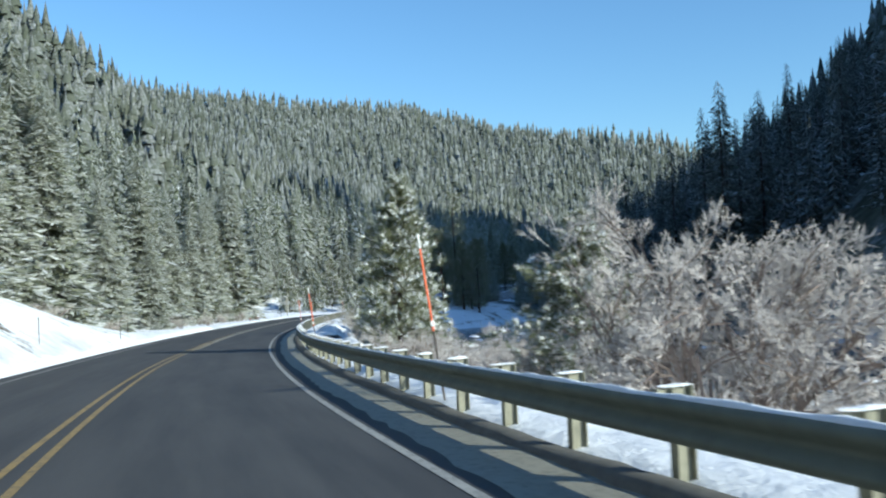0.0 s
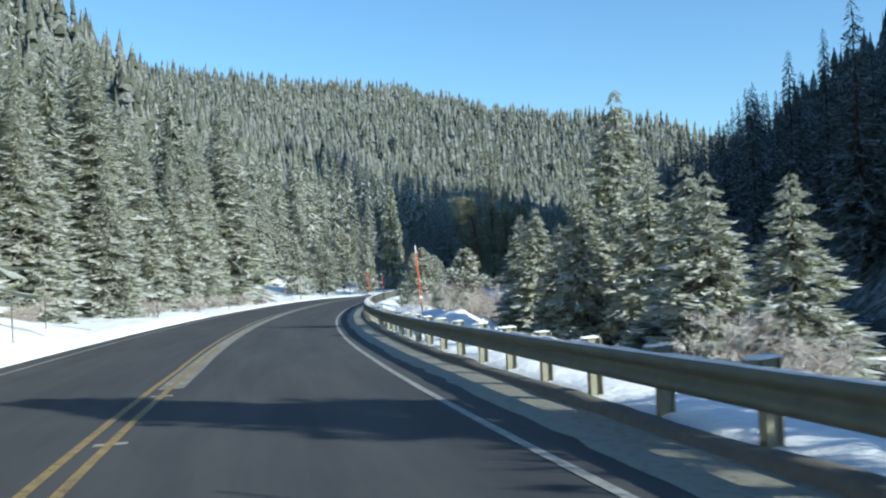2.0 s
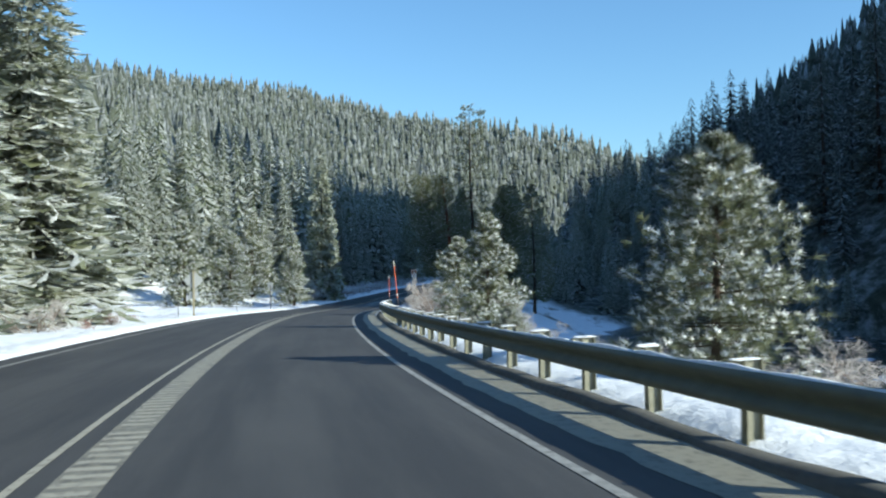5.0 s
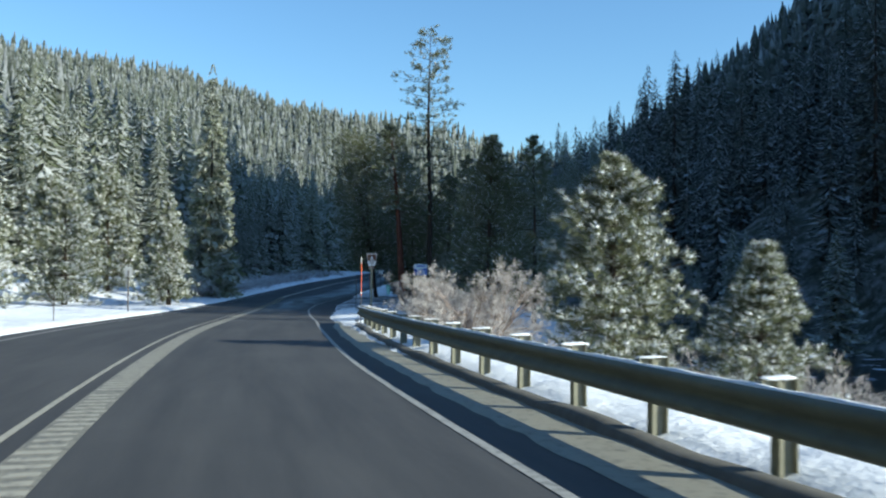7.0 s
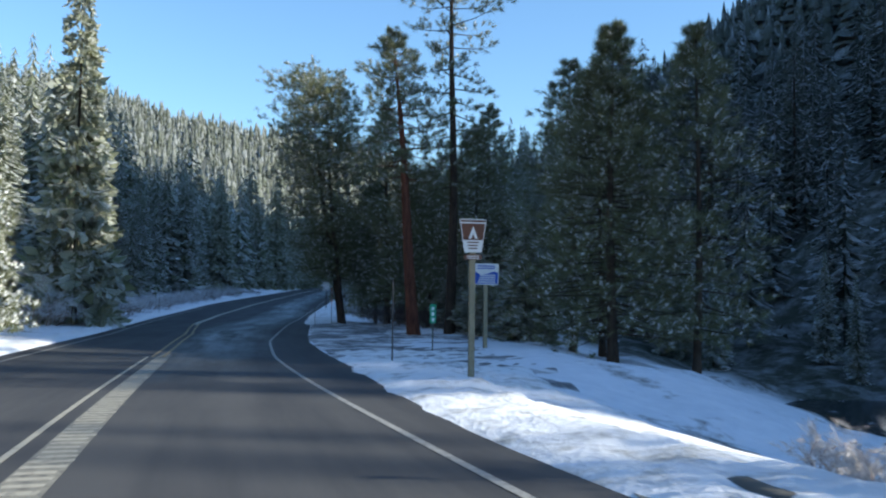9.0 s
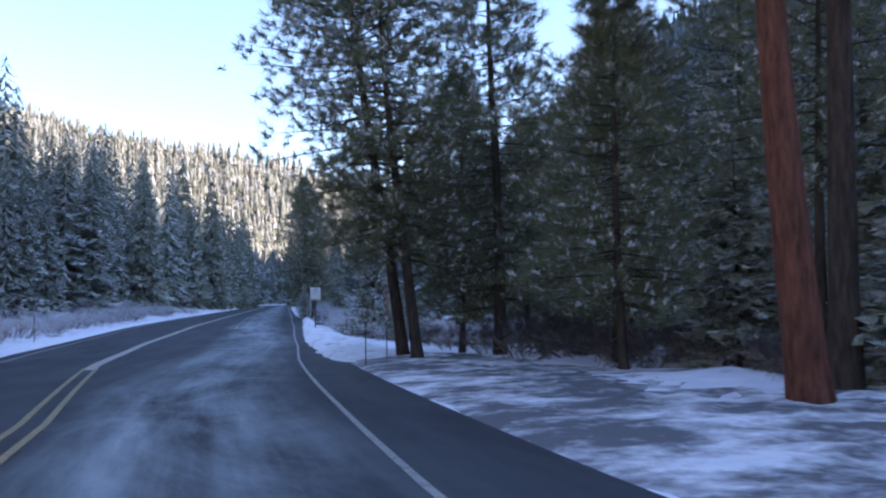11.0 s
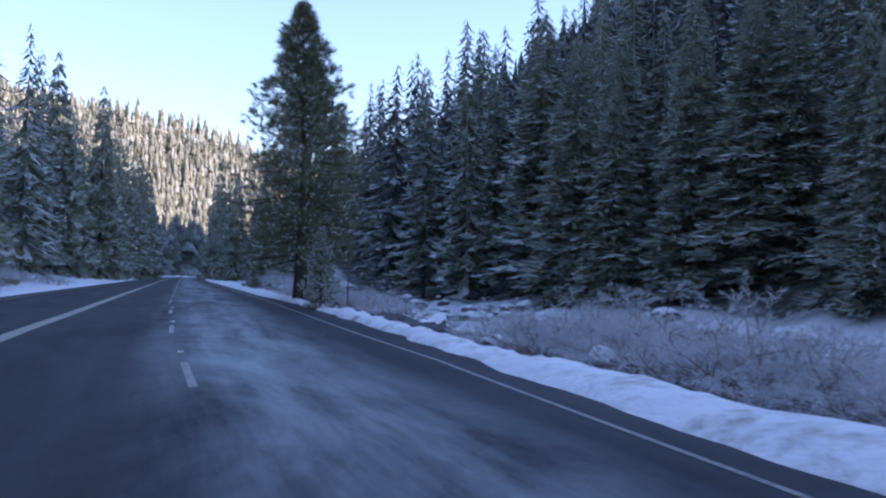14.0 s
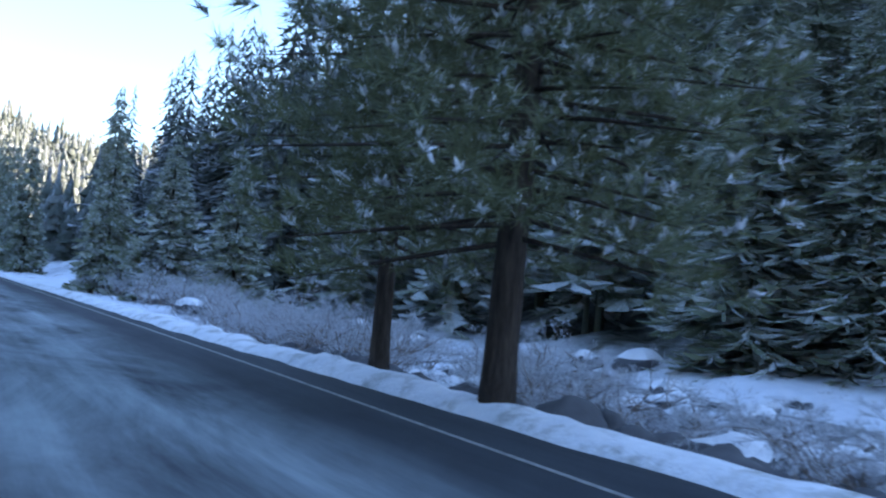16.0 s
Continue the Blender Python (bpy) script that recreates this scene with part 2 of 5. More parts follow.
RED_BARK = mat_bark("orange_ponderosa_bark", (0.045, 0.022, 0.017), (0.25, 0.10, 0.065))
ORANGE = mat_plain("orange_snow_pole_paint", (0.75, 0.16, 0.07), 0.6, 0, 0.15)
POLE_WHITE = mat_plain("white_reflective_band", (0.75, 0.75, 0.73), 0.5, 0, 0.1)
POLE_DARK = mat_plain("dark_delineator_post", (0.10, 0.085, 0.075), 0.7, 0, 0.2)
ROCK = mat_plain("river_boulder_stone", (0.10, 0.10, 0.105), 0.85, 0, 0.5, 2.5)
SIGN_WHITE = mat_plain("white_sign_sheeting", (0.72, 0.72, 0.70), 0.5, 0, 0.06)
SIGN_BLACK = mat_plain("black_sign_legend", (0.03, 0.03, 0.03), 0.5, 0, 0.1)
SIGN_BROWN = mat_plain("brown_sign_sheeting", (0.12, 0.05, 0.03), 0.5, 0, 0.1)
SIGN_BLUE = mat_plain("blue_sign_sheeting", (0.02, 0.09, 0.42), 0.5, 0, 0.1)
SIGN_GREEN = mat_plain("green_sign_sheeting", (0.02, 0.32, 0.17), 0.5, 0, 0.1)
SIGN_BACK = mat_plain("bare_aluminium_sign_back", (0.42, 0.43, 0.42), 0.5, 0.4, 0.15)


# ---- the road's line ----
# x, y and height of the driven line every 15 m, from 60 m before the start
ROAD_X = (17.3, 13.0, 8.7, 4.33, 0.0, -4.22, -7.91, -10.98, -13.37, -15.12, -16.12, -16.42, -16.19, -15.32, -13.65, -11.63, -9.11, -6.16, -2.76, 0.84, 4.55, 8.75, 13.0)
ROAD_Y = (-57.4, -43.1, -28.7, -14.36, 0.0, 14.45, 28.92, 43.57, 58.1, 73.2, 88.5, 103.34, 118.3, 132.96, 148.5, 163.05, 177.9, 192.48, 207.05, 221.63, 236.18, 250.53, 264.9)
ROAD_Z = (2.3, 1.75, 1.17, 0.58, 0.0, -0.63, -1.23, -1.76, -2.2, -2.59, -2.93, -3.25, -3.57, -3.92, -4.38, -4.77, -4.98, -5.09, -5.09, -4.95, -4.76, -4.59, -4.44)
S0, STEP = -60.0, 15.0


def spline(values, u):
    """Cubic through evenly spaced values, at u in units of the spacing."""
    v = np.asarray(values, float)
    i = np.clip(np.floor(u).astype(int), 0, len(v) - 2)
    f = u - i
    slope = np.gradient(v)
    return (2 * f**3 - 3 * f**2 + 1) * v[i] + (f**3 - 2 * f**2 + f) * slope[i] + (3 * f**2 - 2 * f**3) * v[i + 1] + (f**3 - f**2) * slope[i + 1]


RS = np.arange(S0, 900.0, 1.0)
_u = np.clip((RS - S0) / STEP, 0, len(ROAD_X) - 1)
RP = np.stack([spline(ROAD_X, _u), spline(ROAD_Y, _u), spline(ROAD_Z, _u)], 1)
_last = int((len(ROAD_X) - 1) * STEP)
_turn_at = 500.0
_head = radians(-16.3)
for _k in range(_last + 1, len(RS)):          # straight on, then a bend to the right
    if RS[_k] > _turn_at:
        _head -= 1.0 / 320.0
    RP[_k] = RP[_k - 1] + np.array([-math.sin(_head), math.cos(_head), 0.008])
RT = np.gradient(RP, axis=0)
RT /= np.linalg.norm(RT[:, :2], axis=1)[:, None]


def road_point(s, d, up=0.0):
    """The place s metres along the road, d metres to the right of the driven line, up above the road."""
    s, d = np.asarray(s, float), np.asarray(d, float)
    p = np.stack([np.interp(s, RS, RP[:, n]) for n in range(3)], -1)
    tx, ty = np.interp(s, RS, RT[:, 0]), np.interp(s, RS, RT[:, 1])
    return p + np.stack([ty * d, -tx * d, np.zeros_like(s * d) + up], -1)


def heading(s):
    """Turn about z that lays +y along the road."""
    return math.atan2(-float(np.interp(s, RS, RT[:, 0])), float(np.interp(s, RS, RT[:, 1])))


def road_place(x, y):
    """Along, across and the road's height for places in the plan."""
    x, y = np.ravel(x), np.ravel(y)
    s, d, z = np.empty(len(x)), np.empty(len(x)), np.empty(len(x))
    for a in range(0, len(x), 4000):
        dx, dy = x[a : a + 4000, None] - RP[None, :, 0], y[a : a + 4000, None] - RP[None, :, 1]
        i = np.argmin(dx * dx + dy * dy, 1)
        n = np.arange(len(i))
        tx, ty = RT[i, 0], RT[i, 1]
        ox, oy = dx[n, i], dy[n, i]
        s[a : a + 4000] = RS[i] + np.clip(ox * tx + oy * ty, -1, 1)
        d[a : a + 4000] = ox * ty - oy * tx
        z[a : a + 4000] = RP[i, 2]
    return s, d, z


def edge_right(s):
    return np.interp(s, (-60, 6, 17, 30, 50, 100, 125, 135, 146, 168, 178, 186, 200, 210, 222, 236, 600), (1.95, 2.05, 2.15, 2.35, 2.4, 2.25, 2.25, 2.42, 2.45, 1.75, 1.8, 2.2, 2.8, 3.4, 3.85, 4.55, 4.6))


def rail_line(s):
    """Where the guardrail's face stands: along the shoulder, flaring away at its end."""
    return np.interp(s, (-60, 6, 17, 25, 45, 60, 108, 127, 134, 141, 149), (3.22, 3.22, 3.4, 3.56, 3.82, 3.78, 3.64, 3.64, 3.72, 3.86, 4.3))


def centre(s):
    return np.interp(s, (-60, 30, 50, 100, 150, 172, 185, 200, 215, 235, 250, 600), (-1.65, -1.55, -1.35, -1.5, -1.45, -1.65, -1.95, -3.0, -3.15, -2.6, -2.45, -2.9))


def edge_left(s):
    return np.interp(s, (-60, 150, 185, 210, 600), (-5.2, -5.5, -5.5, -6.5, -6.5))


# heights above the road at these distances across, at these stations along it
ACROSS = (-40, -25, -16, -11, -8, -6.2, 4.7, 7, 11, 15, 22, 30, 38)
STATIONS = (
    (-60, (12, 7.8, 5.6, 3.6, 1.6, 0, -0.06, -0.5, -2.4, -3.8, -4.2, -4.2, -3.8)),
    (45, (11, 7.2, 5.0, 3.0, 1.3, 0, -0.06, -0.3, -2.2, -3.8, -4.2, -4.2, -3.8)),
    (80, (5, 2.4, 0.9, 0.35, 0.15, 0, -0.06, -0.1, -2.0, -3.7, -4.2, -4.2, -3.8)),
    (150, (3, 1.0, 0.3, 0.1, 0.06, 0, -0.06, -0.4, -2.2, -3.5, -4.4, -4.5, -4.4)),
    (168, (3, 0.8, 0.2, 0.1, 0.06, 0, -0.02, 0.05, 0.1, -0.6, -3.2, -4.4, -4.4)),
    (202, (6, 2.0, 0.6, 0.3, 0.1, 0, -0.02, 0.0, 0.0, -0.3, -0.8, -2.2, -1)),
    (235, (10, 4.0, 1.0, 0.4, 0.1, 0, -0.05, -0.25, -1.0, -1.3, -1.5, 0.2, 5)),
    (760, (10, 4.0, 1.0, 0.4, 0.1, 0, -0.05, -0.25, -1.0, -1.3, -1.5, 0.2, 5)),
)


def smooth(a, b, x):
    t = np.clip((x - a) / (b - a), 0, 1)
    return t * t * (3 - 2 * t)


def waves(x, y, size, seed):
    """A cheap smooth unevenness between -1 and 1."""
    r = np.random.RandomState(seed)
    out = np.zeros_like(x)
    for k in range(7):
        a, f, p = r.uniform(0, 6.28), r.uniform(0.6, 2.2) * 6.28 / size, r.uniform(0, 6.28)
        out += np.sin((x * math.cos(a) + y * math.sin(a)) * f + p) / 3.2
    return out


def ground_height(x, y):
    x, y = np.ravel(np.asarray(x, float)), np.ravel(np.asarray(y, float))
    s, d, zr = road_place(x, y)
    rows = np.array([np.interp(d, ACROSS, h) for _, h in STATIONS])
    at = np.clip(np.searchsorted([k for k, _ in STATIONS], s) - 1, 0, len(STATIONS) - 2)
    sa = np.array([k for k, _ in STATIONS], float)
    f = np.clip((s - sa[at]) / (sa[at + 1] - sa[at]), 0, 1)
    f = f * f * (3 - 2 * f)
    n = np.arange(len(x))
    z = zr + rows[at, n] * (1 - f) + rows[at + 1, n] * f
    # the hill that the road runs along on its left, the far mountain, and the steep shaded side on its right
    left = zr + 7 + np.interp(s, (80, 160), (0.60, 0.86)) * (-d - np.interp(s, (80, 160), (28, 52))) * (1 - smooth(240, 340, s))
    left = np.where(d < -28, np.minimum(left, 76), -99)
    far = 56 + 0.22 * (y - 591) - np.where(x < 58, 0.25, 0.05) * (x - 58)
    far = np.minimum(far, 262 - 0.05 * np.clip(-x - 38, 0, 999) - 0.40 * np.clip(x + 38, 0, 400) + 0.03 * (1463 - y)) + waves(x, y, 160, 3) * np.clip((y - 250) * 0.02, 0, 9)
    for bx, by, wide, up in KNOLLS:
        far = far + up * np.exp(-((x - bx) ** 2 + (y - by) ** 2) / wide**2)
    far = np.minimum(far, zr + np.interp(s, (330, 420), (0.40, 0.34)) * np.clip(np.abs(d) - np.interp(s, (100, 220, 330), (26, 16, 14)), 0, 900))
    foot = np.interp(s, (-60, 60, 90, 150, 215, 270, 325, 377, 550), (64, 60, 55, 57, 38, 45, 37, 36.5, 36))
    low = np.maximum(24, 0.5 * d - 19)
    cap = low + (245 + 0.12 * np.clip(d - 60, 0, 300) - low) * smooth(CREST_A, CREST_B, s)
    slope = np.interp(s, (60, 116, 150, 215, 270, 325, 377, 550), (0.95, 1.0, 0.80, 0.65, 0.74, 0.81, 0.76, 0.80)) * (d - foot)
    # trims the unseen crest so that sun still reaches trees on the left verge
    slope = slope - np.clip(0.6 * (d - 128), 0, 13) * (1 - smooth(150, 190, s))
    right = zr + np.where(slope > cap, cap + 0.05 * (slope - cap), slope) + waves(x, y, 60, 5) * np.clip((d - foot) * 0.05, 0, 4)
    right = np.where(d > foot, right, -99)
    z = np.maximum(np.maximum(z, left), np.maximum(far, right))
    rough = np.clip((np.abs(d + 0.7) - 6.5) * 0.06, 0, 0.6)
    return z + rough * (waves(x, y, 9, 1) * 0.5 + waves(x, y, 3.1, 2) * 0.22)


# stretch where the unseen right crest rises, set to shade the road beyond
CREST_A, CREST_B = 88.0, 122.0
# humps and dips along the far ridge: place, width, height
KNOLLS = ((-230, 1300, 110, -13), (-140, 1380, 100, -11), (-50, 1390, 80, 6), (50, 1380, 90, -14), (150, 1285, 90, -12), (260, 1165, 90, 12), (400, 1060, 90, -6))


# ---- making meshes ----
def mesh_from(name, verts, faces, mats, smooth_shade=False, which=None):
    me = bpy.data.meshes.new(name)
    me.from_pydata(np.asarray(verts, float).tolist(), [], faces if isinstance(faces, list) else faces.tolist())
    for m in mats if isinstance(mats, (list, tuple)) else [mats]:
        me.materials.append(m)
    if which is not None:
        me.polygons.foreach_set("material_index", np.asarray(which, np.int32))
    if smooth_shade:
        me.polygons.foreach_set("use_smooth", np.ones(len(me.polygons), bool))
    me.update()
    return me


def structure(name, verts, faces, mats, label, category, smooth_shade=False, kind="structure"):
    return tagged(new(name, mesh_from(name, verts, faces, mats, smooth_shade)), label, category, kind=kind)


def part(name, bm, mat, parent, label=""):
    """Links a bmesh (or a ready mesh) as one mesh object under a thing or a part."""
    if isinstance(bm, bpy.types.Mesh):
        me = bm
    else:
        me = bpy.data.meshes.new(name)
        bm.to_mesh(me)
        bm.free()
        me.materials.append(mat)
    ob = new(name, me)
    ob.parent = parent
    return tagged(ob, label)


def grid_faces(rows, cols):
    i = np.arange((rows - 1) * cols).reshape(rows - 1, cols)[:, :-1].ravel()
    return np.stack([i, i + 1, i + cols + 1, i + cols], 1)


def woods_left(s):
    """How far out the trees begin on the left of the road."""
    return -np.interp(s, (-60, 40, 62, 80, 122, 138, 195, 212, 240, 760), (14, 14, 12.5, 10, 10, 25, 29, 17, 13, 11))


def woods_right(s):
    return np.interp(s, (-60, 90, 145, 172, 186, 205, 222, 240, 330, 760), (58, 50, 46, 42, 24, 14, 17, 28, 23, 14))


# ---- the ground: one sheet from the road to the horizon ----
def build_ground():
    along = np.concatenate([np.linspace(-260, -66, 14), np.arange(-58, 330, 1.6), np.linspace(334, 740, 60)])
    near = np.concatenate([np.arange(0, 9, 0.6), np.arange(9, 40, 1.5), np.geomspace(41, 640, 26)])
    across = np.concatenate([-near[:0:-1], near])
    s, d = np.meshgrid(along, across, indexing="ij")
    x, y = np.empty_like(s), np.empty_like(s)
    p = road_point(s, d)
    x, y = p[..., 0], p[..., 1]
    # away from the road the rows run straight across the valley
    before = s < RS[0]
    x = np.where(before, x + (s - RS[0]) * RT[0, 0], x)
    y = np.where(before, y + (s - RS[0]) * RT[0, 1], y)
    wide = smooth(45, 200, np.abs(d))
    mean = radians(-4)
    ax, ay = -6 + math.cos(mean) * d, s * 0.97 + math.sin(mean) * d
    x, y = x * (1 - wide) + ax * wide, y * (1 - wide) + ay * wide
    # the far part fans out to the horizon
    more = 24
    k = np.geomspace(8, 3200, more)
    ox, oy = x[-1], y[-1]
    gx = np.array([ox + (ox - 40) * (a / 900) for a in k])
    gy = np.array([oy + (a + (700 - oy) * smooth(0, 300, a)) for a in k])
    x, y = np.vstack([x, gx]), np.vstack([y, gy])
    z = ground_height(x, y).reshape(x.shape)
    sn, dn, zn = (v.reshape(x.shape) for v in road_place(x, y))
    inside = (dn < edge_right(sn) + 1.2) & (dn > edge_left(sn) - 0.9) & (sn < 735)
    z = np.where(inside, zn - 0.12, z)
    verts = np.stack([x, y, z], -1).reshape(-1, 3)
    land = structure("ground", verts, grid_faces(*x.shape), GROUND, "snow-covered valley floor and forested hillsides with bare patches", "ground", True)
    litter = np.maximum(smooth(0, 3, woods_left(sn) - 1 - dn), smooth(0, 3, dn - woods_right(sn) + 1))
    land.data.attributes.new("litter", "FLOAT", "POINT").data.foreach_set("value", litter.ravel())


build_ground()


# ---- the road and its markings ----
def strip(name, s, lo, hi, up, mat, label, category, cuts=1, parent=None, crown=False):
    """A ribbon along the road between two lines across it."""
    u = np.linspace(0, 1, cuts + 1)
    lo, hi = np.broadcast_to(lo, s.shape), np.broadcast_to(hi, s.shape)
    d = lo[:, None] + (hi - lo)[:, None] * u
    p = road_point(np.repeat(s[:, None], cuts + 1, 1), d, up)
    me = mesh_from(name, p.reshape(-1, 3), grid_faces(len(s), cuts + 1), mat, True)
    ob = new(name, me)
    if parent:
        ob.parent = parent
        return tagged(ob, label)
    return tagged(ob, label, category, kind="structure")


S_ALL = np.arange(-58.0, 735.0, 1.5)
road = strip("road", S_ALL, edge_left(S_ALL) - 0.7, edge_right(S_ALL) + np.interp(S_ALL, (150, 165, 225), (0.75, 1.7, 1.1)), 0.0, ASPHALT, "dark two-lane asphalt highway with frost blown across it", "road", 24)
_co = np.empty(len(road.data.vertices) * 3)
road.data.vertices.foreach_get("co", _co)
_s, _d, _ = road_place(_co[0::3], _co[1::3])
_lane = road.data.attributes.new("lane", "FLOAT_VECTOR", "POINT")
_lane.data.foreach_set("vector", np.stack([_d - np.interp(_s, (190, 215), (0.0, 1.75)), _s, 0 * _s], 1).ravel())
strip("edge_line_right", S_ALL, edge_right(S_ALL) - np.interp(S_ALL, (160, 200), (0.05, 0.038)), edge_right(S_ALL) + np.interp(S_ALL, (160, 200), (0.05, 0.038)), 0.006, WHITE_PAINT, "worn white edge line", "", 1, road)
strip("edge_line_left", S_ALL, edge_left(S_ALL) - 0.05, edge_left(S_ALL) + 0.05, 0.006, WHITE_PAINT, "worn white edge line", "", 1, road)
S_NEAR = np.arange(-58.0, 58.0, 1.5)
strip("centre_line_near", S_NEAR, centre(S_NEAR) + 0.09, centre(S_NEAR) + 0.19, 0.010, YELLOW_PAINT, "worn yellow centre line", "", 1, road)
S_PALE = np.arange(197.5, 735.0, 1.5)
strip("salted_centre_line", S_PALE, centre(S_PALE) - 0.16, centre(S_PALE) + 0.16, 0.010, RUMBLE, "centre line whitened with salt", "", 1, road)
S_FAR = np.arange(-58.0, 74.0, 1.5)
strip("centre_line_far", S_FAR, centre(S_FAR) - np.interp(S_FAR, (50, 80), (0.19, 0.34)), centre(S_FAR) - np.interp(S_FAR, (50, 80), (0.09, 0.24)), 0.010, YELLOW_PAINT, "worn yellow centre line", "", 1, road)
S_PAIR = np.arange(168.5, 200.0, 1.5)
for _lo in (-0.22, 0.10):
    strip("centre_line_pair", S_PAIR, centre(S_PAIR) + _lo, centre(S_PAIR) + _lo + 0.10, 0.010, YELLOW_PAINT, "worn yellow centre line", "", 1, road)
S_WORN = np.arange(72.5, 170.0, 1.5)
strip("worn_centre_line", S_WORN, centre(S_WORN) - 0.33, centre(S_WORN) - 0.25, 0.010, RUMBLE, "centre line whitened with salt", "", 1, road)


def build_rumble():
    """Milled grooves with salt in them, one beside another along the centre."""
    verts, faces = [], []
    r = np.random.RandomState(3)
    for s in np.arange(38.0, 170.0, 0.30):
        if r.uniform() < 0.05 or s < 50 + r.uniform(-12, 12):
            continue
        c = float(centre(s))
        lo, hi = c - 0.02 + r.uniform(-0.03, 0.03), c + 0.33 + r.uniform(-0.04, 0.04)
        k = len(verts)
        verts.extend([road_point(s, lo, 0.006), road_point(s, hi, 0.006), road_point(s + 0.15, hi, 0.006), road_point(s + 0.15, lo, 0.006)])
        faces.append((k, k + 1, k + 2, k + 3))
    ob = new("rumble_strip", mesh_from("rumble_strip", verts, faces, RUMBLE))
    ob.parent = road
    tagged(ob, "salt-whitened milled rumble strip", kind="stuff")


strip("salt_film", np.arange(46.0, 169.0, 1.5), centre(np.arange(46.0, 169.0, 1.5)) - 0.05, centre(np.arange(46.0, 169.0, 1.5)) + 0.36, 0.004, SALT, "pale film of road salt", "", 1, road)
build_rumble()
for s_at in np.arange(232.9, 400.0, 9.25):
    ss = np.linspace(s_at, s_at + 2.9, 3)
    mid = float(np.interp(s_at, (235, 262), (0.62, 0.15)))
    bm = bmesh.new()
    bmesh.ops.create_cube(bm, size=1.0, matrix=Matrix.Diagonal((0.11, 0.10, 0.03, 1)))
    bmesh.ops.bevel(bm, geom=bm.edges[:], offset=0.01, segments=1, affect="EDGES")
    mark = part("road_stud", bm, POLE_WHITE, road, "small white raised road stud")
    mark.matrix_local = Matrix.Translation(road_point(s_at + 4.6, mid, 0.012)) @ Matrix.Rotation(heading(s_at), 4, "Z")
    strip("lane_dash", ss, mid - 0.055, mid + 0.055, 0.007, WHITE_PAINT, "", "", 1, road)


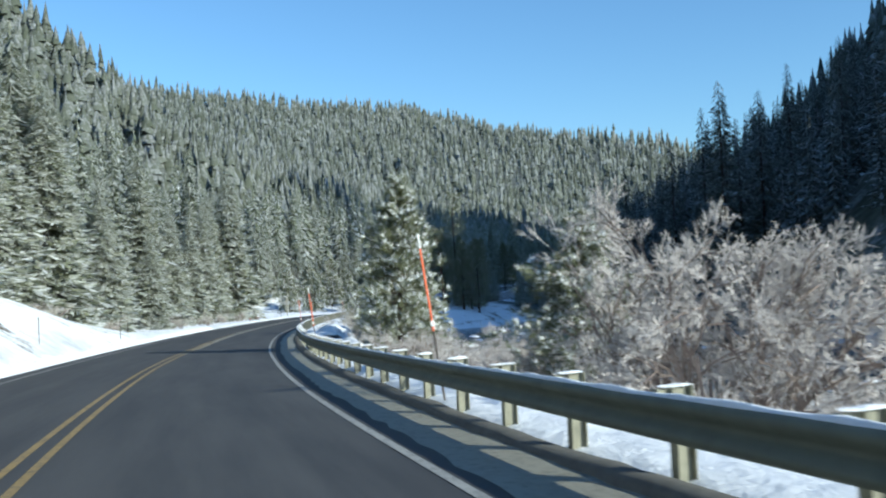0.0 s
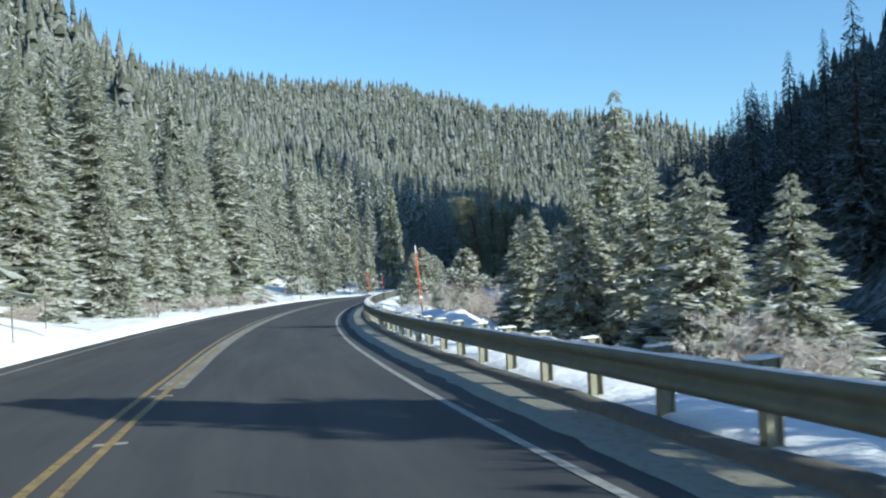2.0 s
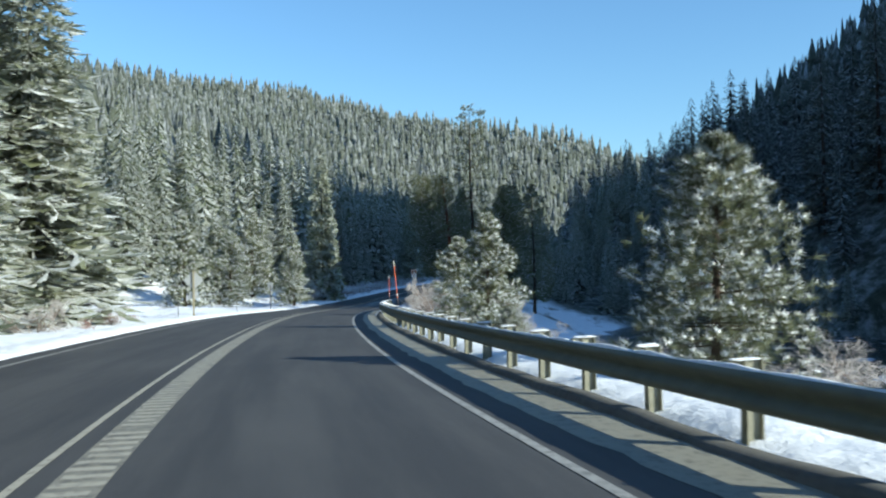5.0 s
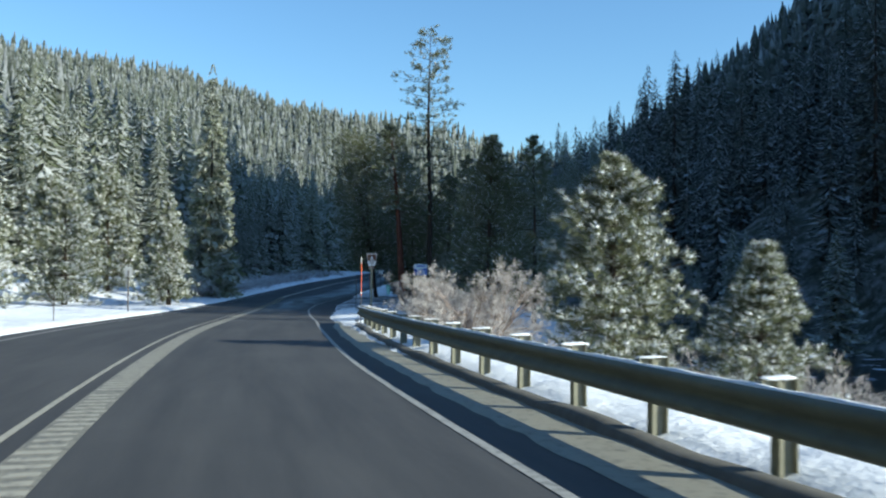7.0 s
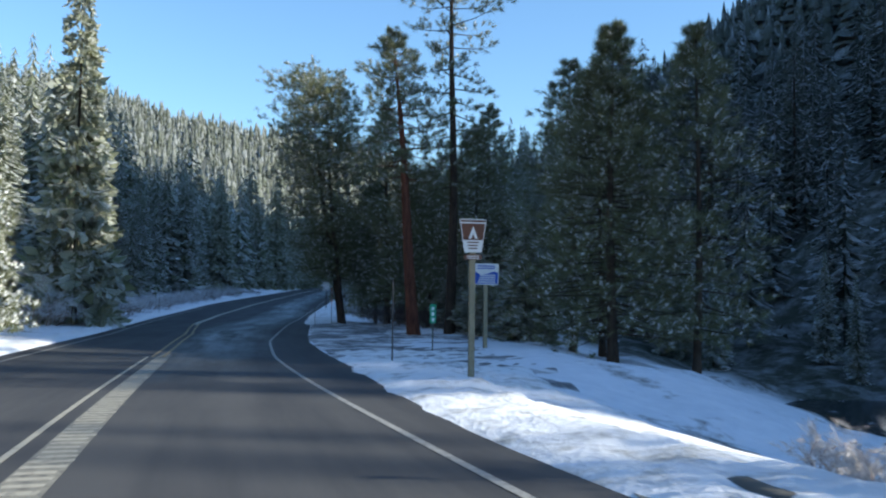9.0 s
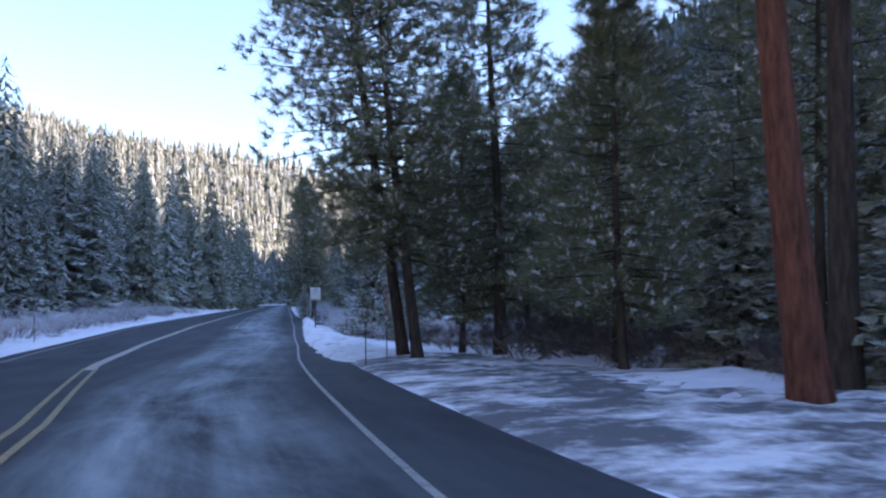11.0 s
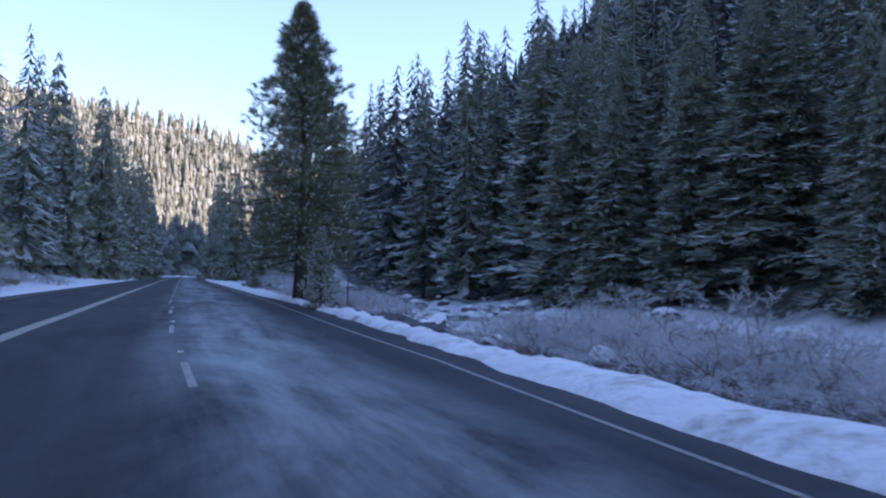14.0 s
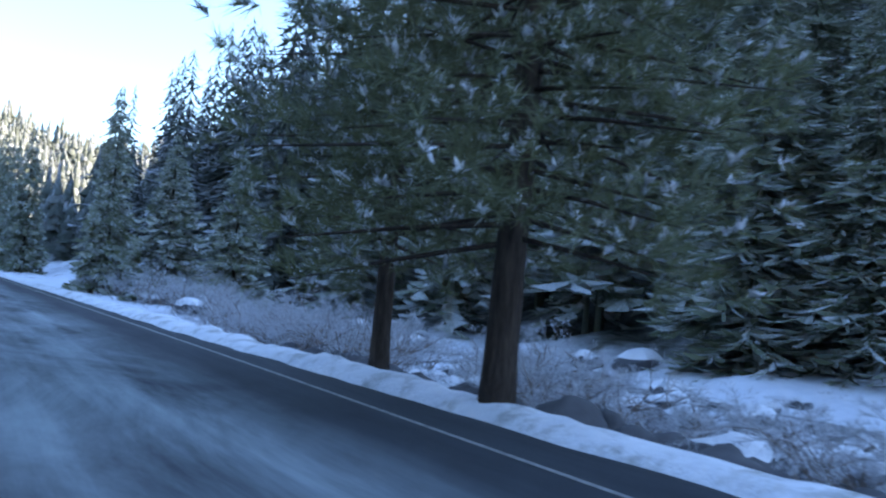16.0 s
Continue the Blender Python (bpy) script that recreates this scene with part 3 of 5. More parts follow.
# ---- guardrail ----
def build_guardrail():
    rail = tagged(new("guardrail"), "galvanised steel guardrail on steel posts, snow along its top", "guardrail")
    base = road_point(-30.0, 3.6)
    rail.location = base
    inv = Matrix.Translation(-Vector(base))
    # corrugated section: across (towards the road is negative) and up
    section = [(0.0, 0.687), (-0.03, 0.680), (-0.075, 0.645), (-0.082, 0.610), (-0.05, 0.575), (-0.008, 0.545), (0.0, 0.523), (-0.008, 0.501), (-0.05, 0.471), (-0.082, 0.435), (-0.075, 0.400), (-0.03, 0.365), (0.0, 0.358)]
    n = len(section)
    length, first, count = 3.81, -20.0, 43
    for k in range(count):
        s = np.linspace(first + k * length, first + (k + 1) * length + 0.10, 4)
        lap = 0.002 * (k % 2)
        drop = np.zeros(4) if k < count - 1 else np.array([0, 0, -0.01, -0.02])
        verts = []
        for i, sv in enumerate(s):
            for d, h in section:
                verts.append(road_point(sv, rail_line(sv) + d - lap, h + drop[i]))
            for d, h in reversed(section):
                verts.append(road_point(sv, rail_line(sv) + 0.004 + d - lap, h + drop[i]))
        faces = []
        m = 2 * n
        for i in range(3):
            for j in range(m):
                faces.append((i * m + j, i * m + (j + 1) % m, (i + 1) * m + (j + 1) % m, (i + 1) * m + j))
        me = mesh_from("beam", np.array(verts) - base, faces, STEEL, True)
        part("beam", me, STEEL, rail, "corrugated steel beam panel" if k == 0 else "")
    # snow lying on the beam's upper edge
    r = np.random.RandomState(4)
    s = np.arange(first, first + count * length, 0.2)
    hgt = 0.006 + 0.02 * np.clip(waves(s, s * 0, 1.3, 8) + 0.3, 0, 1) + r.uniform(0, 0.008, len(s))
    prof = [(-0.042, 0.0), (-0.03, 0.7), (0.0, 1.0), (0.025, 0.75), (0.035, 0.0)]
    verts = [road_point(sv, rail_line(sv) - 0.005 + d, 0.677 + f * hv - (0.02 if f == 0 else 0)) - base for sv, hv in zip(s, hgt) for d, f in prof]
    part("snow_cap", mesh_from("snow_cap", verts, grid_faces(len(s), len(prof)), SNOW, True), SNOW, rail, "thin crust of snow")

    def beam(name, deep, wide, z0, z1, mat, thick=0.011):
        """An upright I-section: two flanges and the web between them."""
        bm = bmesh.new()
        for x, sx, sy in ((-deep / 2 + thick / 2, thick, wide), (deep / 2 - thick / 2, thick, wide), (0, deep - 2 * thick, thick)):
            bmesh.ops.create_cube(bm, size=1.0, matrix=Matrix.Translation((x, 0, (z0 + z1) / 2)) @ Matrix.Diagonal((sx, sy, z1 - z0, 1)))
        me = bpy.data.meshes.new(name)
        bm.to_mesh(me)
        bm.free()
        me.materials.append(mat)
        return me

    post, block = beam("post", 0.15, 0.105, -0.45, 0.725, POST_STEEL), beam("blockout", 0.13, 0.10, 0.365, 0.71, POST_STEEL)
    bm = bmesh.new()
    bmesh.ops.create_icosphere(bm, subdivisions=2, radius=1.0, matrix=Matrix.Diagonal((0.15, 0.055, 0.018, 1)))
    for v in bm.verts:
        v.co += Vector((0, 0, 0.012)) * noise.noise(v.co * 9)
        v.co.z = max(v.co.z, -0.01)
    cap = bpy.data.meshes.new("post_snow")
    bm.to_mesh(cap)
    bm.free()
    cap.materials.append(SNOW)
    for k in range(1, 87):
        s = float(np.interp(k, (0, 20, 32, 33, 73, 74, 82, 90), (-20.3, 16.88, 38.99, 40.87, 116.53, 118.4, 133.89, 148.9)))
        turn, lean = heading(s), r.uniform(-0.02, 0.02)
        for name, me, d in (("post", post, 0.217), ("blockout", block, 0.075)):
            ob = part(name, me, None, rail)
            ob.matrix_local = inv @ Matrix.Translation(road_point(s, rail_line(s) + d)) @ Matrix.Rotation(turn, 4, "Z") @ Matrix.Rotation(lean, 4, "Y")
        ob = part("post_snow", cap, None, rail)
        ob.matrix_local = inv @ Matrix.Translation(road_point(s, rail_line(s) + 0.17, 0.725)) @ Matrix.Rotation(turn, 4, "Z") @ Matrix.Diagonal((r.uniform(0.8, 1.2), 1, r.uniform(0.6, 1.3), 1))


build_guardrail()


# ---- ploughed snow beside the road ----
def berm(name, s0, s1, lo, hi, top, mat, label, seed, step=0.35, cols=9, skew=0.35, ragged=1.0):
    """An uneven ridge of snow between two lines along the road."""
    s = np.arange(s0, s1, step)
    u = np.linspace(0, 1, cols)
    wob = (waves(s, s * 0, 3.0, seed) * 0.14 + waves(s, s * 0, 0.9, seed + 1) * 0.05) * ragged
    ends = smooth(s0, s0 + 3, s) * smooth(s1, s1 - 3, s)
    d = (lo(s) + wob)[:, None] + (hi(s) - lo(s) - wob)[:, None] * u
    x = np.where(u < skew, u / skew, (1 - u) / (1 - skew))
    p = road_point(np.repeat(s[:, None], cols, 1), d)
    lift = (np.sin(x * 1.57) ** 0.8)[None, :] * ((top(s) if callable(top) else top) * ends * (1 + 0.35 * waves(s, s * 0, 5.0, seed + 2)))[:, None]
    lift += 0.05 * min(1.0, ragged + 0.1) * waves(p[..., 0], p[..., 1], 0.8, seed + 3) * np.sin(u * 3.14)[None, :]
    gz = ground_height(p[..., 0], p[..., 1]).reshape(d.shape)
    base = np.where(u[None, :] > 0.5, np.minimum(gz, p[..., 2]), p[..., 2])
    p[..., 2] = base + np.maximum(lift, -0.02)
    p[:, 0, 2] -= 0.03
    p[:, -1, 2] -= 0.15
    structure(name, p.reshape(-1, 3), grid_faces(len(s), cols), mat, label, "snow", True, "stuff")


S_RAIL = np.arange(-40.0, 149.0, 0.5)
_edge = 0.04 * waves(S_RAIL, S_RAIL * 0, 2.1, 11) + 0.03 * waves(S_RAIL, S_RAIL * 0, 0.7, 12)
strip("sanded_shoulder", S_RAIL, rail_line(S_RAIL) - 0.92 + _edge, rail_line(S_RAIL) - 0.05, 0.005, SAND, "pale sand and grit along the shoulder", "", 5, road)


def build_kerb():
    """A low rounded asphalt kerb under the guardrail."""
    profile = ((-0.20, -0.02), (-0.17, 0.045), (-0.13, 0.075), (-0.05, 0.085), (0.05, 0.08), (0.12, 0.05), (0.16, -0.05))
    s = np.arange(-40.0, 147.0, 0.4)
    wob = 0.022 * waves(s, s * 0, 1.7, 13) + 0.012 * waves(s, s * 0, 0.6, 14)
    tall = 1 + 0.3 * waves(s, s * 0, 2.6, 15)
    verts = [road_point(sv, rail_line(sv) + d + w, h * (t if h > 0 else 1)) for sv, w, t in zip(s, wob, tall) for d, h in profile]
    structure("kerb", verts, grid_faces(len(s), len(profile)), KERB, "low crumbling asphalt kerb under the guardrail", "kerb", True)


build_kerb()
berm("rail_snow", -40, 148, lambda s: rail_line(s) + 0.03, lambda s: rail_line(s) + 2.3, 0.12, SNOW, "low ridge of crusted snow behind the guardrail", 41, cols=12, ragged=0.6)
berm("snow_mound", 57, 80, lambda s: rail_line(s) + 1.0, lambda s: rail_line(s) + 4.2, lambda s: np.interp(s, (57, 62, 70, 80), (0.35, 0.62, 0.5, 0.3)), SNOW, "rounded mound of clean snow behind the guardrail", 81, cols=14, skew=0.45, ragged=0.5)
berm("snow_mound", 29, 37, lambda s: rail_line(s) + 0.9, lambda s: rail_line(s) + 2.6, 0.42, SNOW, "rounded mound of clean snow behind the guardrail", 91, cols=12, skew=0.45, ragged=0.5)
berm("turnout_snow", 126, 172, lambda s: edge_right(s) + np.interp(s, (126, 140, 150, 160, 170), (0.95, 0.9, 0.7, 1.2, 1.75)), lambda s: np.interp(s, (150, 168), (6.5, 9.0)), 0.08, BERM, "trampled snow at the end of the guardrail", 51, cols=16)
berm("turnout_tracks", 160, 207, lambda s: edge_right(s) + np.interp(s, (160, 175, 207), (1.75, 1.55, 1.3)), lambda s: np.interp(s, (160, 180, 200, 207), (8.5, 12.0, 9.0, 6.0)), 0.06, TRACKED, "turnout with wheel-tracked dirty snow and bare gravel", 71, cols=24, ragged=0.6)
berm("snow_berm", 198, 420, lambda s: edge_right(s) + np.interp(s, (196, 203, 213, 222, 235, 243, 262, 278), (1.2, 0.65, 0.35, 0.45, 0.55, 0.85, 0.9, 0.5)), lambda s: edge_right(s) + np.interp(s, (196, 205, 225, 240), (3.0, 3.8, 2.7, 2.0)), lambda s: np.interp(s, (200, 207, 222, 236), (0.22, 0.30, 0.24, 0.17)), BERM, "ploughed snow ridge along the road edge", 21, ragged=0.45)
berm("left_snow_berm", -58, 90, lambda s: edge_left(s) - 3.2, lambda s: edge_left(s) - 0.55, 0.28, SNOW, "clean snow bank beside the lane", 31, skew=0.6)
berm("left_verge_snow", 90, 400, lambda s: edge_left(s) - 2.4, lambda s: edge_left(s) - 0.5, 0.12, SNOW, "low snow verge beside the lane", 61, skew=0.6)


# ---- woods on the slopes ----
def fir_shape(branches, seed, sprays=1, width=0.17, low=0.08, slim=1.0, tiers=0, roll=0.0):
    """A unit-high conifer of drooping branch fans: vertices and triangles."""
    r = np.random.RandomState(seed)
    verts, tris = [], []

    def fan(base, tip, half, drop, turn=0.0):
        d = tip - base
        side = np.array([-d[1], d[0], 0.0])
        side /= np.linalg.norm(side) + 1e-9
        if turn:                             # a spray that stands partly on edge
            side = side * math.cos(turn) + np.array([0, 0, 1.0]) * math.sin(turn)
        mid = base + d * 0.55
        a = mid + side * half - [0, 0, drop]
        b = mid - side * half - [0, 0, drop]
        k = len(verts)
        verts.extend([base, a, tip, b])
        tris.extend([(k, k + 2, k + 1), (k, k + 3, k + 2)])

    for n in range(branches):
        t = low + (0.985 - low) * ((n + r.uniform(0, 1)) / branches) ** 0.92
        if tiers:                            # boughs stand in whorls with gaps between
            t = (math.floor(t * tiers) + 0.6 * r.uniform(0, 1) + 0.2) / tiers
        reach = width * (1 - t) ** 0.75 * r.uniform(0.65, 1.2) + 0.012
        az = n * 2.399 + r.uniform(-0.4, 0.4)
        out = np.array([math.cos(az), math.sin(az), 0.0])
        base = np.array([0, 0, t + 0.03])
        tip = out * reach + [0, 0, t - reach * r.uniform(-0.05, 0.6)]
        half = reach * r.uniform(0.26, 0.42) * slim
        if sprays == 1:
            fan(base, tip, half, half * 0.5)
        else:
            fan(base, base + (tip - base) * 0.8, half * 0.45, half * 0.3)
            for q in range(sprays):
                f = 0.35 + 0.6 * q / max(1, sprays - 1)
                root = base + (tip - base) * f * 0.75
                side = (-1) ** q * r.uniform(0.2, 1.2)
                o2 = np.array([math.cos(az + side), math.sin(az + side), r.uniform(-0.45, 0.2)])
                fan(root, root + o2 * reach * r.uniform(0.18, 0.42), half * 0.42, half * r.uniform(0.1, 0.4), r.uniform(-roll, roll))
    k = len(verts)
    for a in range(3):                       # the stem
        verts.append([0.010 * math.cos(a * 2.09), 0.010 * math.sin(a * 2.09), 0])
    verts.append([0, 0, 0.97])
    tris.extend([(k, k + 1, k + 3), (k + 1, k + 2, k + 3), (k + 2, k, k + 3)])
    return np.array(verts, float), np.array(tris, int)


def skirt_shape(seed, tiers, sides, width):
    """A unit-high distant conifer: ragged skirts one above another."""
    r = np.random.RandomState(seed)
    verts, tris = [], []
    for k in range(tiers):
        f = k / tiers
        z, rad = 0.05 + 0.88 * f, width * (1 - f) ** 0.8 * r.uniform(0.8, 1.15)
        top = min(1.0, z + 0.95 / tiers + 0.12)
        b = len(verts)
        for j in range(sides):
            a = 6.2832 * (j + r.uniform(-0.25, 0.25)) / sides + k
            q = rad * r.uniform(0.45, 1.3)
            verts.append([q * math.cos(a), q * math.sin(a), z - r.uniform(0, 0.5) / tiers])
        verts.append([r.uniform(-0.01, 0.01), r.uniform(-0.01, 0.01), top])
        tris.extend([(b + j, b + (j + 1) % sides, b + sides) for j in range(sides)])
    return np.array(verts, float), np.array(tris, int)


def plant(name, spots, heights, shapes, mat, label, seed, spread=(0.85, 1.25)):
    """One object for a whole stand of trees."""
    r = np.random.RandomState(seed)
    all_v, all_t, off = [], [], 0
    z = ground_height(spots[:, 0], spots[:, 1])
    for (x, y), zz, h in zip(spots, z, heights):
        v, t = shapes[r.randint(len(shapes))]
        a, w = r.uniform(0, 6.28), r.uniform(*spread) * h
        c, s = math.cos(a) * w, math.sin(a) * w
        lean = r.normal(0, 0.012, 2)
        out = np.empty_like(v)
        out[:, 0] = x + v[:, 0] * c - v[:, 1] * s + v[:, 2] * h * lean[0]
        out[:, 1] = y + v[:, 0] * s + v[:, 1] * c + v[:, 2] * h * lean[1]
        out[:, 2] = zz - 0.2 + v[:, 2] * h
        all_v.append(out)
        all_t.append(t + off)
        off += len(v)
    v, t = np.concatenate(all_v), np.concatenate(all_t)
    me = bpy.data.meshes.new(name)
    me.vertices.add(len(v))
    me.vertices.foreach_set("co", v.ravel())
    me.loops.add(t.size)
    me.loops.foreach_set("vertex_index", t.ravel().astype(np.int32))
    me.polygons.add(len(t))
    me.polygons.foreach_set("loop_start", np.arange(0, t.size, 3, dtype=np.int32))
    me.materials.append(mat)
    me.update(calc_edges=True)
    me.validate()
    return tagged(new(name, me), label, "forest", kind="stuff")


def scatter(seed, x0, x1, y0, y1, gap):
    """Jittered spots, about one to gap x gap metres."""
    r = np.random.RandomState(seed)
    gx, gy = np.meshgrid(np.arange(x0, x1, gap), np.arange(y0, y1, gap))
    p = np.stack([gx.ravel(), gy.ravel()], 1) + r.uniform(-0.55, 0.55, (gx.size, 2)) * gap
    return p, r


def stand(p, r, keep, chance=1.0):
    q = p[keep]
    return q[r.uniform(0, 1, len(q)) < chance]


FINE_SHAPES = [fir_shape(400, 70 + k, 20, w, 0.02, 0.27, 0, 0.9) for k, w in enumerate((0.16, 0.19, 0.21))]
FRONT_SHAPES = [fir_shape(190, 10 + k, 7, w, 0.08, 0.75) for k, w in enumerate((0.14, 0.18, 0.16, 0.19))]
MID_SHAPES = [fir_shape(105, 30 + k, 2, w) for k, w in enumerate((0.14, 0.18, 0.16, 0.20))]
BACK_SHAPES = [skirt_shape(40 + k, 13, 9, w) for k, w in enumerate((0.13, 0.17, 0.15, 0.19))]
FAR_SHAPES = [skirt_shape(50 + k, 8, 7, w) for k, w in enumerate((0.17, 0.23, 0.20, 0.26, 0.15))]


def build_woods():
    # along the road on the left
    p, r = scatter(1, -190, 130, -20, 420, 4.2)
    s, d, _ = road_place(p[:, 0], p[:, 1])
    first = woods_left(s)
    p2, r2 = scatter(31, -60, 40, -20, 320, 3.3)
    s2, d2, _ = road_place(p2[:, 0], p2[:, 1])
    first2 = np.interp(s2, s[np.argsort(s)], first[np.argsort(s)])
    q = stand(p2, r2, (d2 < first2) & (d2 > first2 - 7.0) & (d2 < first2 - 0.6) & (s2 < 300), 0.85)
    sq, dq, _ = road_place(q[:, 0], q[:, 1])
    close = (sq > 22) & (sq < 135) & (dq > np.interp(sq, s[np.argsort(s)], first[np.argsort(s)]) - 3.6)
    plant("verge_firs", q[close], r.uniform(9, 20, close.sum()), FINE_SHAPES, FIR_BANK, "rime-frosted firs at the edge of the road", 14, (0.95, 1.4))
    q = q[~close]
    tall = np.interp(road_place(q[:, 0], q[:, 1])[0], (20, 60, 100, 130, 210, 250), (0.9, 1.0, 1.1, 0.85, 0.75, 0.8))
    plant("roadside_firs", q, r.uniform(9, 22, len(q)) * tall, FRONT_SHAPES, FIR, "dense rime-frosted firs along the road", 2, (0.95, 1.4))
    q = stand(p, r, ((d <= first - 7) & (d > first - 40)) | ((d < first) & (d > first - 30) & (s >= 300)), 0.52)
    plant("woodland_firs", q, r.uniform(14, 25, len(q)), MID_SHAPES, FIR, "rime-frosted firs behind the roadside trees", 3)
    q = stand(p, r, (d <= first - 40) & (d > -150), 0.5)
    plant("hillside_firs", q, r.uniform(14, 24, len(q)), BACK_SHAPES, FAR_FIR, "rime-frosted conifers on the sunny hillside", 4)
    # the shaded steep side on the right
    p, r = scatter(5, -20, 560, -40, 760, 5.0)
    s, d, _ = road_place(p[:, 0], p[:, 1])
    foot = woods_right(s)
    q = stand(p, r, (d > foot) & (d < foot + 14) & (s > 165) & (s < 320), 0.85)
    tall = np.interp(road_place(q[:, 0], q[:, 1])[0], (180, 225, 245, 280, 300, 345, 360), (0.55, 0.65, 1.0, 1.15, 1.4, 1.5, 1.4))
    sq, dq, _ = road_place(q[:, 0], q[:, 1])
    close = (sq > 212) & (sq < 285) & (dq < woods_right(sq) + 7)
    plant("bankside_firs", q[close], r.uniform(11, 19, close.sum()) * tall[close], FINE_SHAPES, FIR, "dark frosted firs beside the creek bank", 16)
    q, tall = q[~close], tall[~close]
    plant("creekside_firs", q, r.uniform(11, 20, len(q)) * tall, FRONT_SHAPES, FIR, "frosted firs at the foot of the shaded slope", 6)
    near = (d < foot + np.interp(s, (90, 120, 260, 300, 430), (45, 75, 75, 50, 40))) & (s > 30) & (s < 430)
    q = stand(p, r, (((d >= foot + 14) & near & (s < 330)) | (near & (d > foot) & (s >= 320))), 0.7)
    tall = np.interp(road_place(q[:, 0], q[:, 1])[0], (150, 180, 225, 245, 280, 300, 345, 360), (0.9, 0.75, 0.8, 1.0, 1.15, 1.35, 1.5, 1.4))
    plant("slope_firs", q, r.uniform(12, 22, len(q)) * tall, MID_SHAPES, SHADE_FIR, "frosted firs on the steep shaded slope", 7)
    # the unseen crest stays treeless, so the ground alone casts its shadow
    q = stand(p, r, (d > foot) & ~near & ~((d < foot + 14) & (s > 165) & (s < 320)) & (d < 250) & (s > 10) & ~((s > 55) & (s < 130) & (d > 78)), 0.34)
    plant("mountain_firs", q, r.uniform(13, 24, len(q)), BACK_SHAPES, SHADE_FIR, "conifer forest on the shaded mountainside", 8)
    # the far mountain
    p, r = scatter(9, -420, 330, 215, 760, 6.3)
    s, d, _ = road_place(p[:, 0], p[:, 1])
    q = stand(p, r, ((d < -52) | ((d < -12) & (p[:, 1] > 418)) | (s > 755)) & (np.abs(p[:, 0] + 20) < 110 + 0.47 * p[:, 1]), 0.95)
    plant("far_slope_firs", q, np.clip(r.normal(15.5, 4.2, len(q)), 6, 25), FAR_SHAPES, FAR_FIR, "rime-frosted conifers covering the far mountainside", 10)
    p, r = scatter(19, -420, 330, 215, 760, 6.6)
    s, d, _ = road_place(p[:, 0], p[:, 1])
    q = stand(p, r, ((d < -52) | ((d < -12) & (p[:, 1] > 418)) | (s > 755)) & (np.abs(p[:, 0] + 20) < 110 + 0.47 * p[:, 1]), 0.9)
    plant("young_slope_firs", q, r.uniform(4, 10, len(q)), [skirt_shape(65 + k, 4, 6, w) for k, w in enumerate((0.24, 0.3, 0.27))], FAR_FIR, "young rimed conifers between the trees of the far mountainside", 20)
    p, r = scatter(12, -900, 800, 760, 1570, 12.0)
    q = stand(p, r, np.abs(p[:, 0]) < 80 + 0.5 * p[:, 1])
    plant("ridge_firs", q, np.clip(r.normal(17, 4.5, len(q)), 7, 28), [skirt_shape(60 + k, 4, 5, w) for k, w in enumerate((0.19, 0.24, 0.21))], FAR_FIR, "distant conifers up to the ridge", 13)


build_woods()


# ---- trees and shrubs that stand apart ----
def tube(points, radii, sides, verts, faces):
    """Adds a tapered round bar through the points."""
    first = len(verts)
    for k, (p, rad) in enumerate(zip(points, radii)):
        a = points[min(k + 1, len(points) - 1)] - points[max(k - 1, 0)]
        a = a / (np.linalg.norm(a) + 1e-9)
        u = np.cross(a, [0.31, 0.95, 0.1])
        u /= np.linalg.norm(u) + 1e-9
        v = np.cross(a, u)
        for j in range(sides):
            ang = 6.2832 * j / sides
            verts.append(p + (u * math.cos(ang) + v * math.sin(ang)) * rad)
    for k in range(len(points) - 1):
        for j in range(sides):
            b, n = first + k * sides, (j + 1) % sides
            faces.append((b + j, b + n, b + sides + n, b + sides + j))


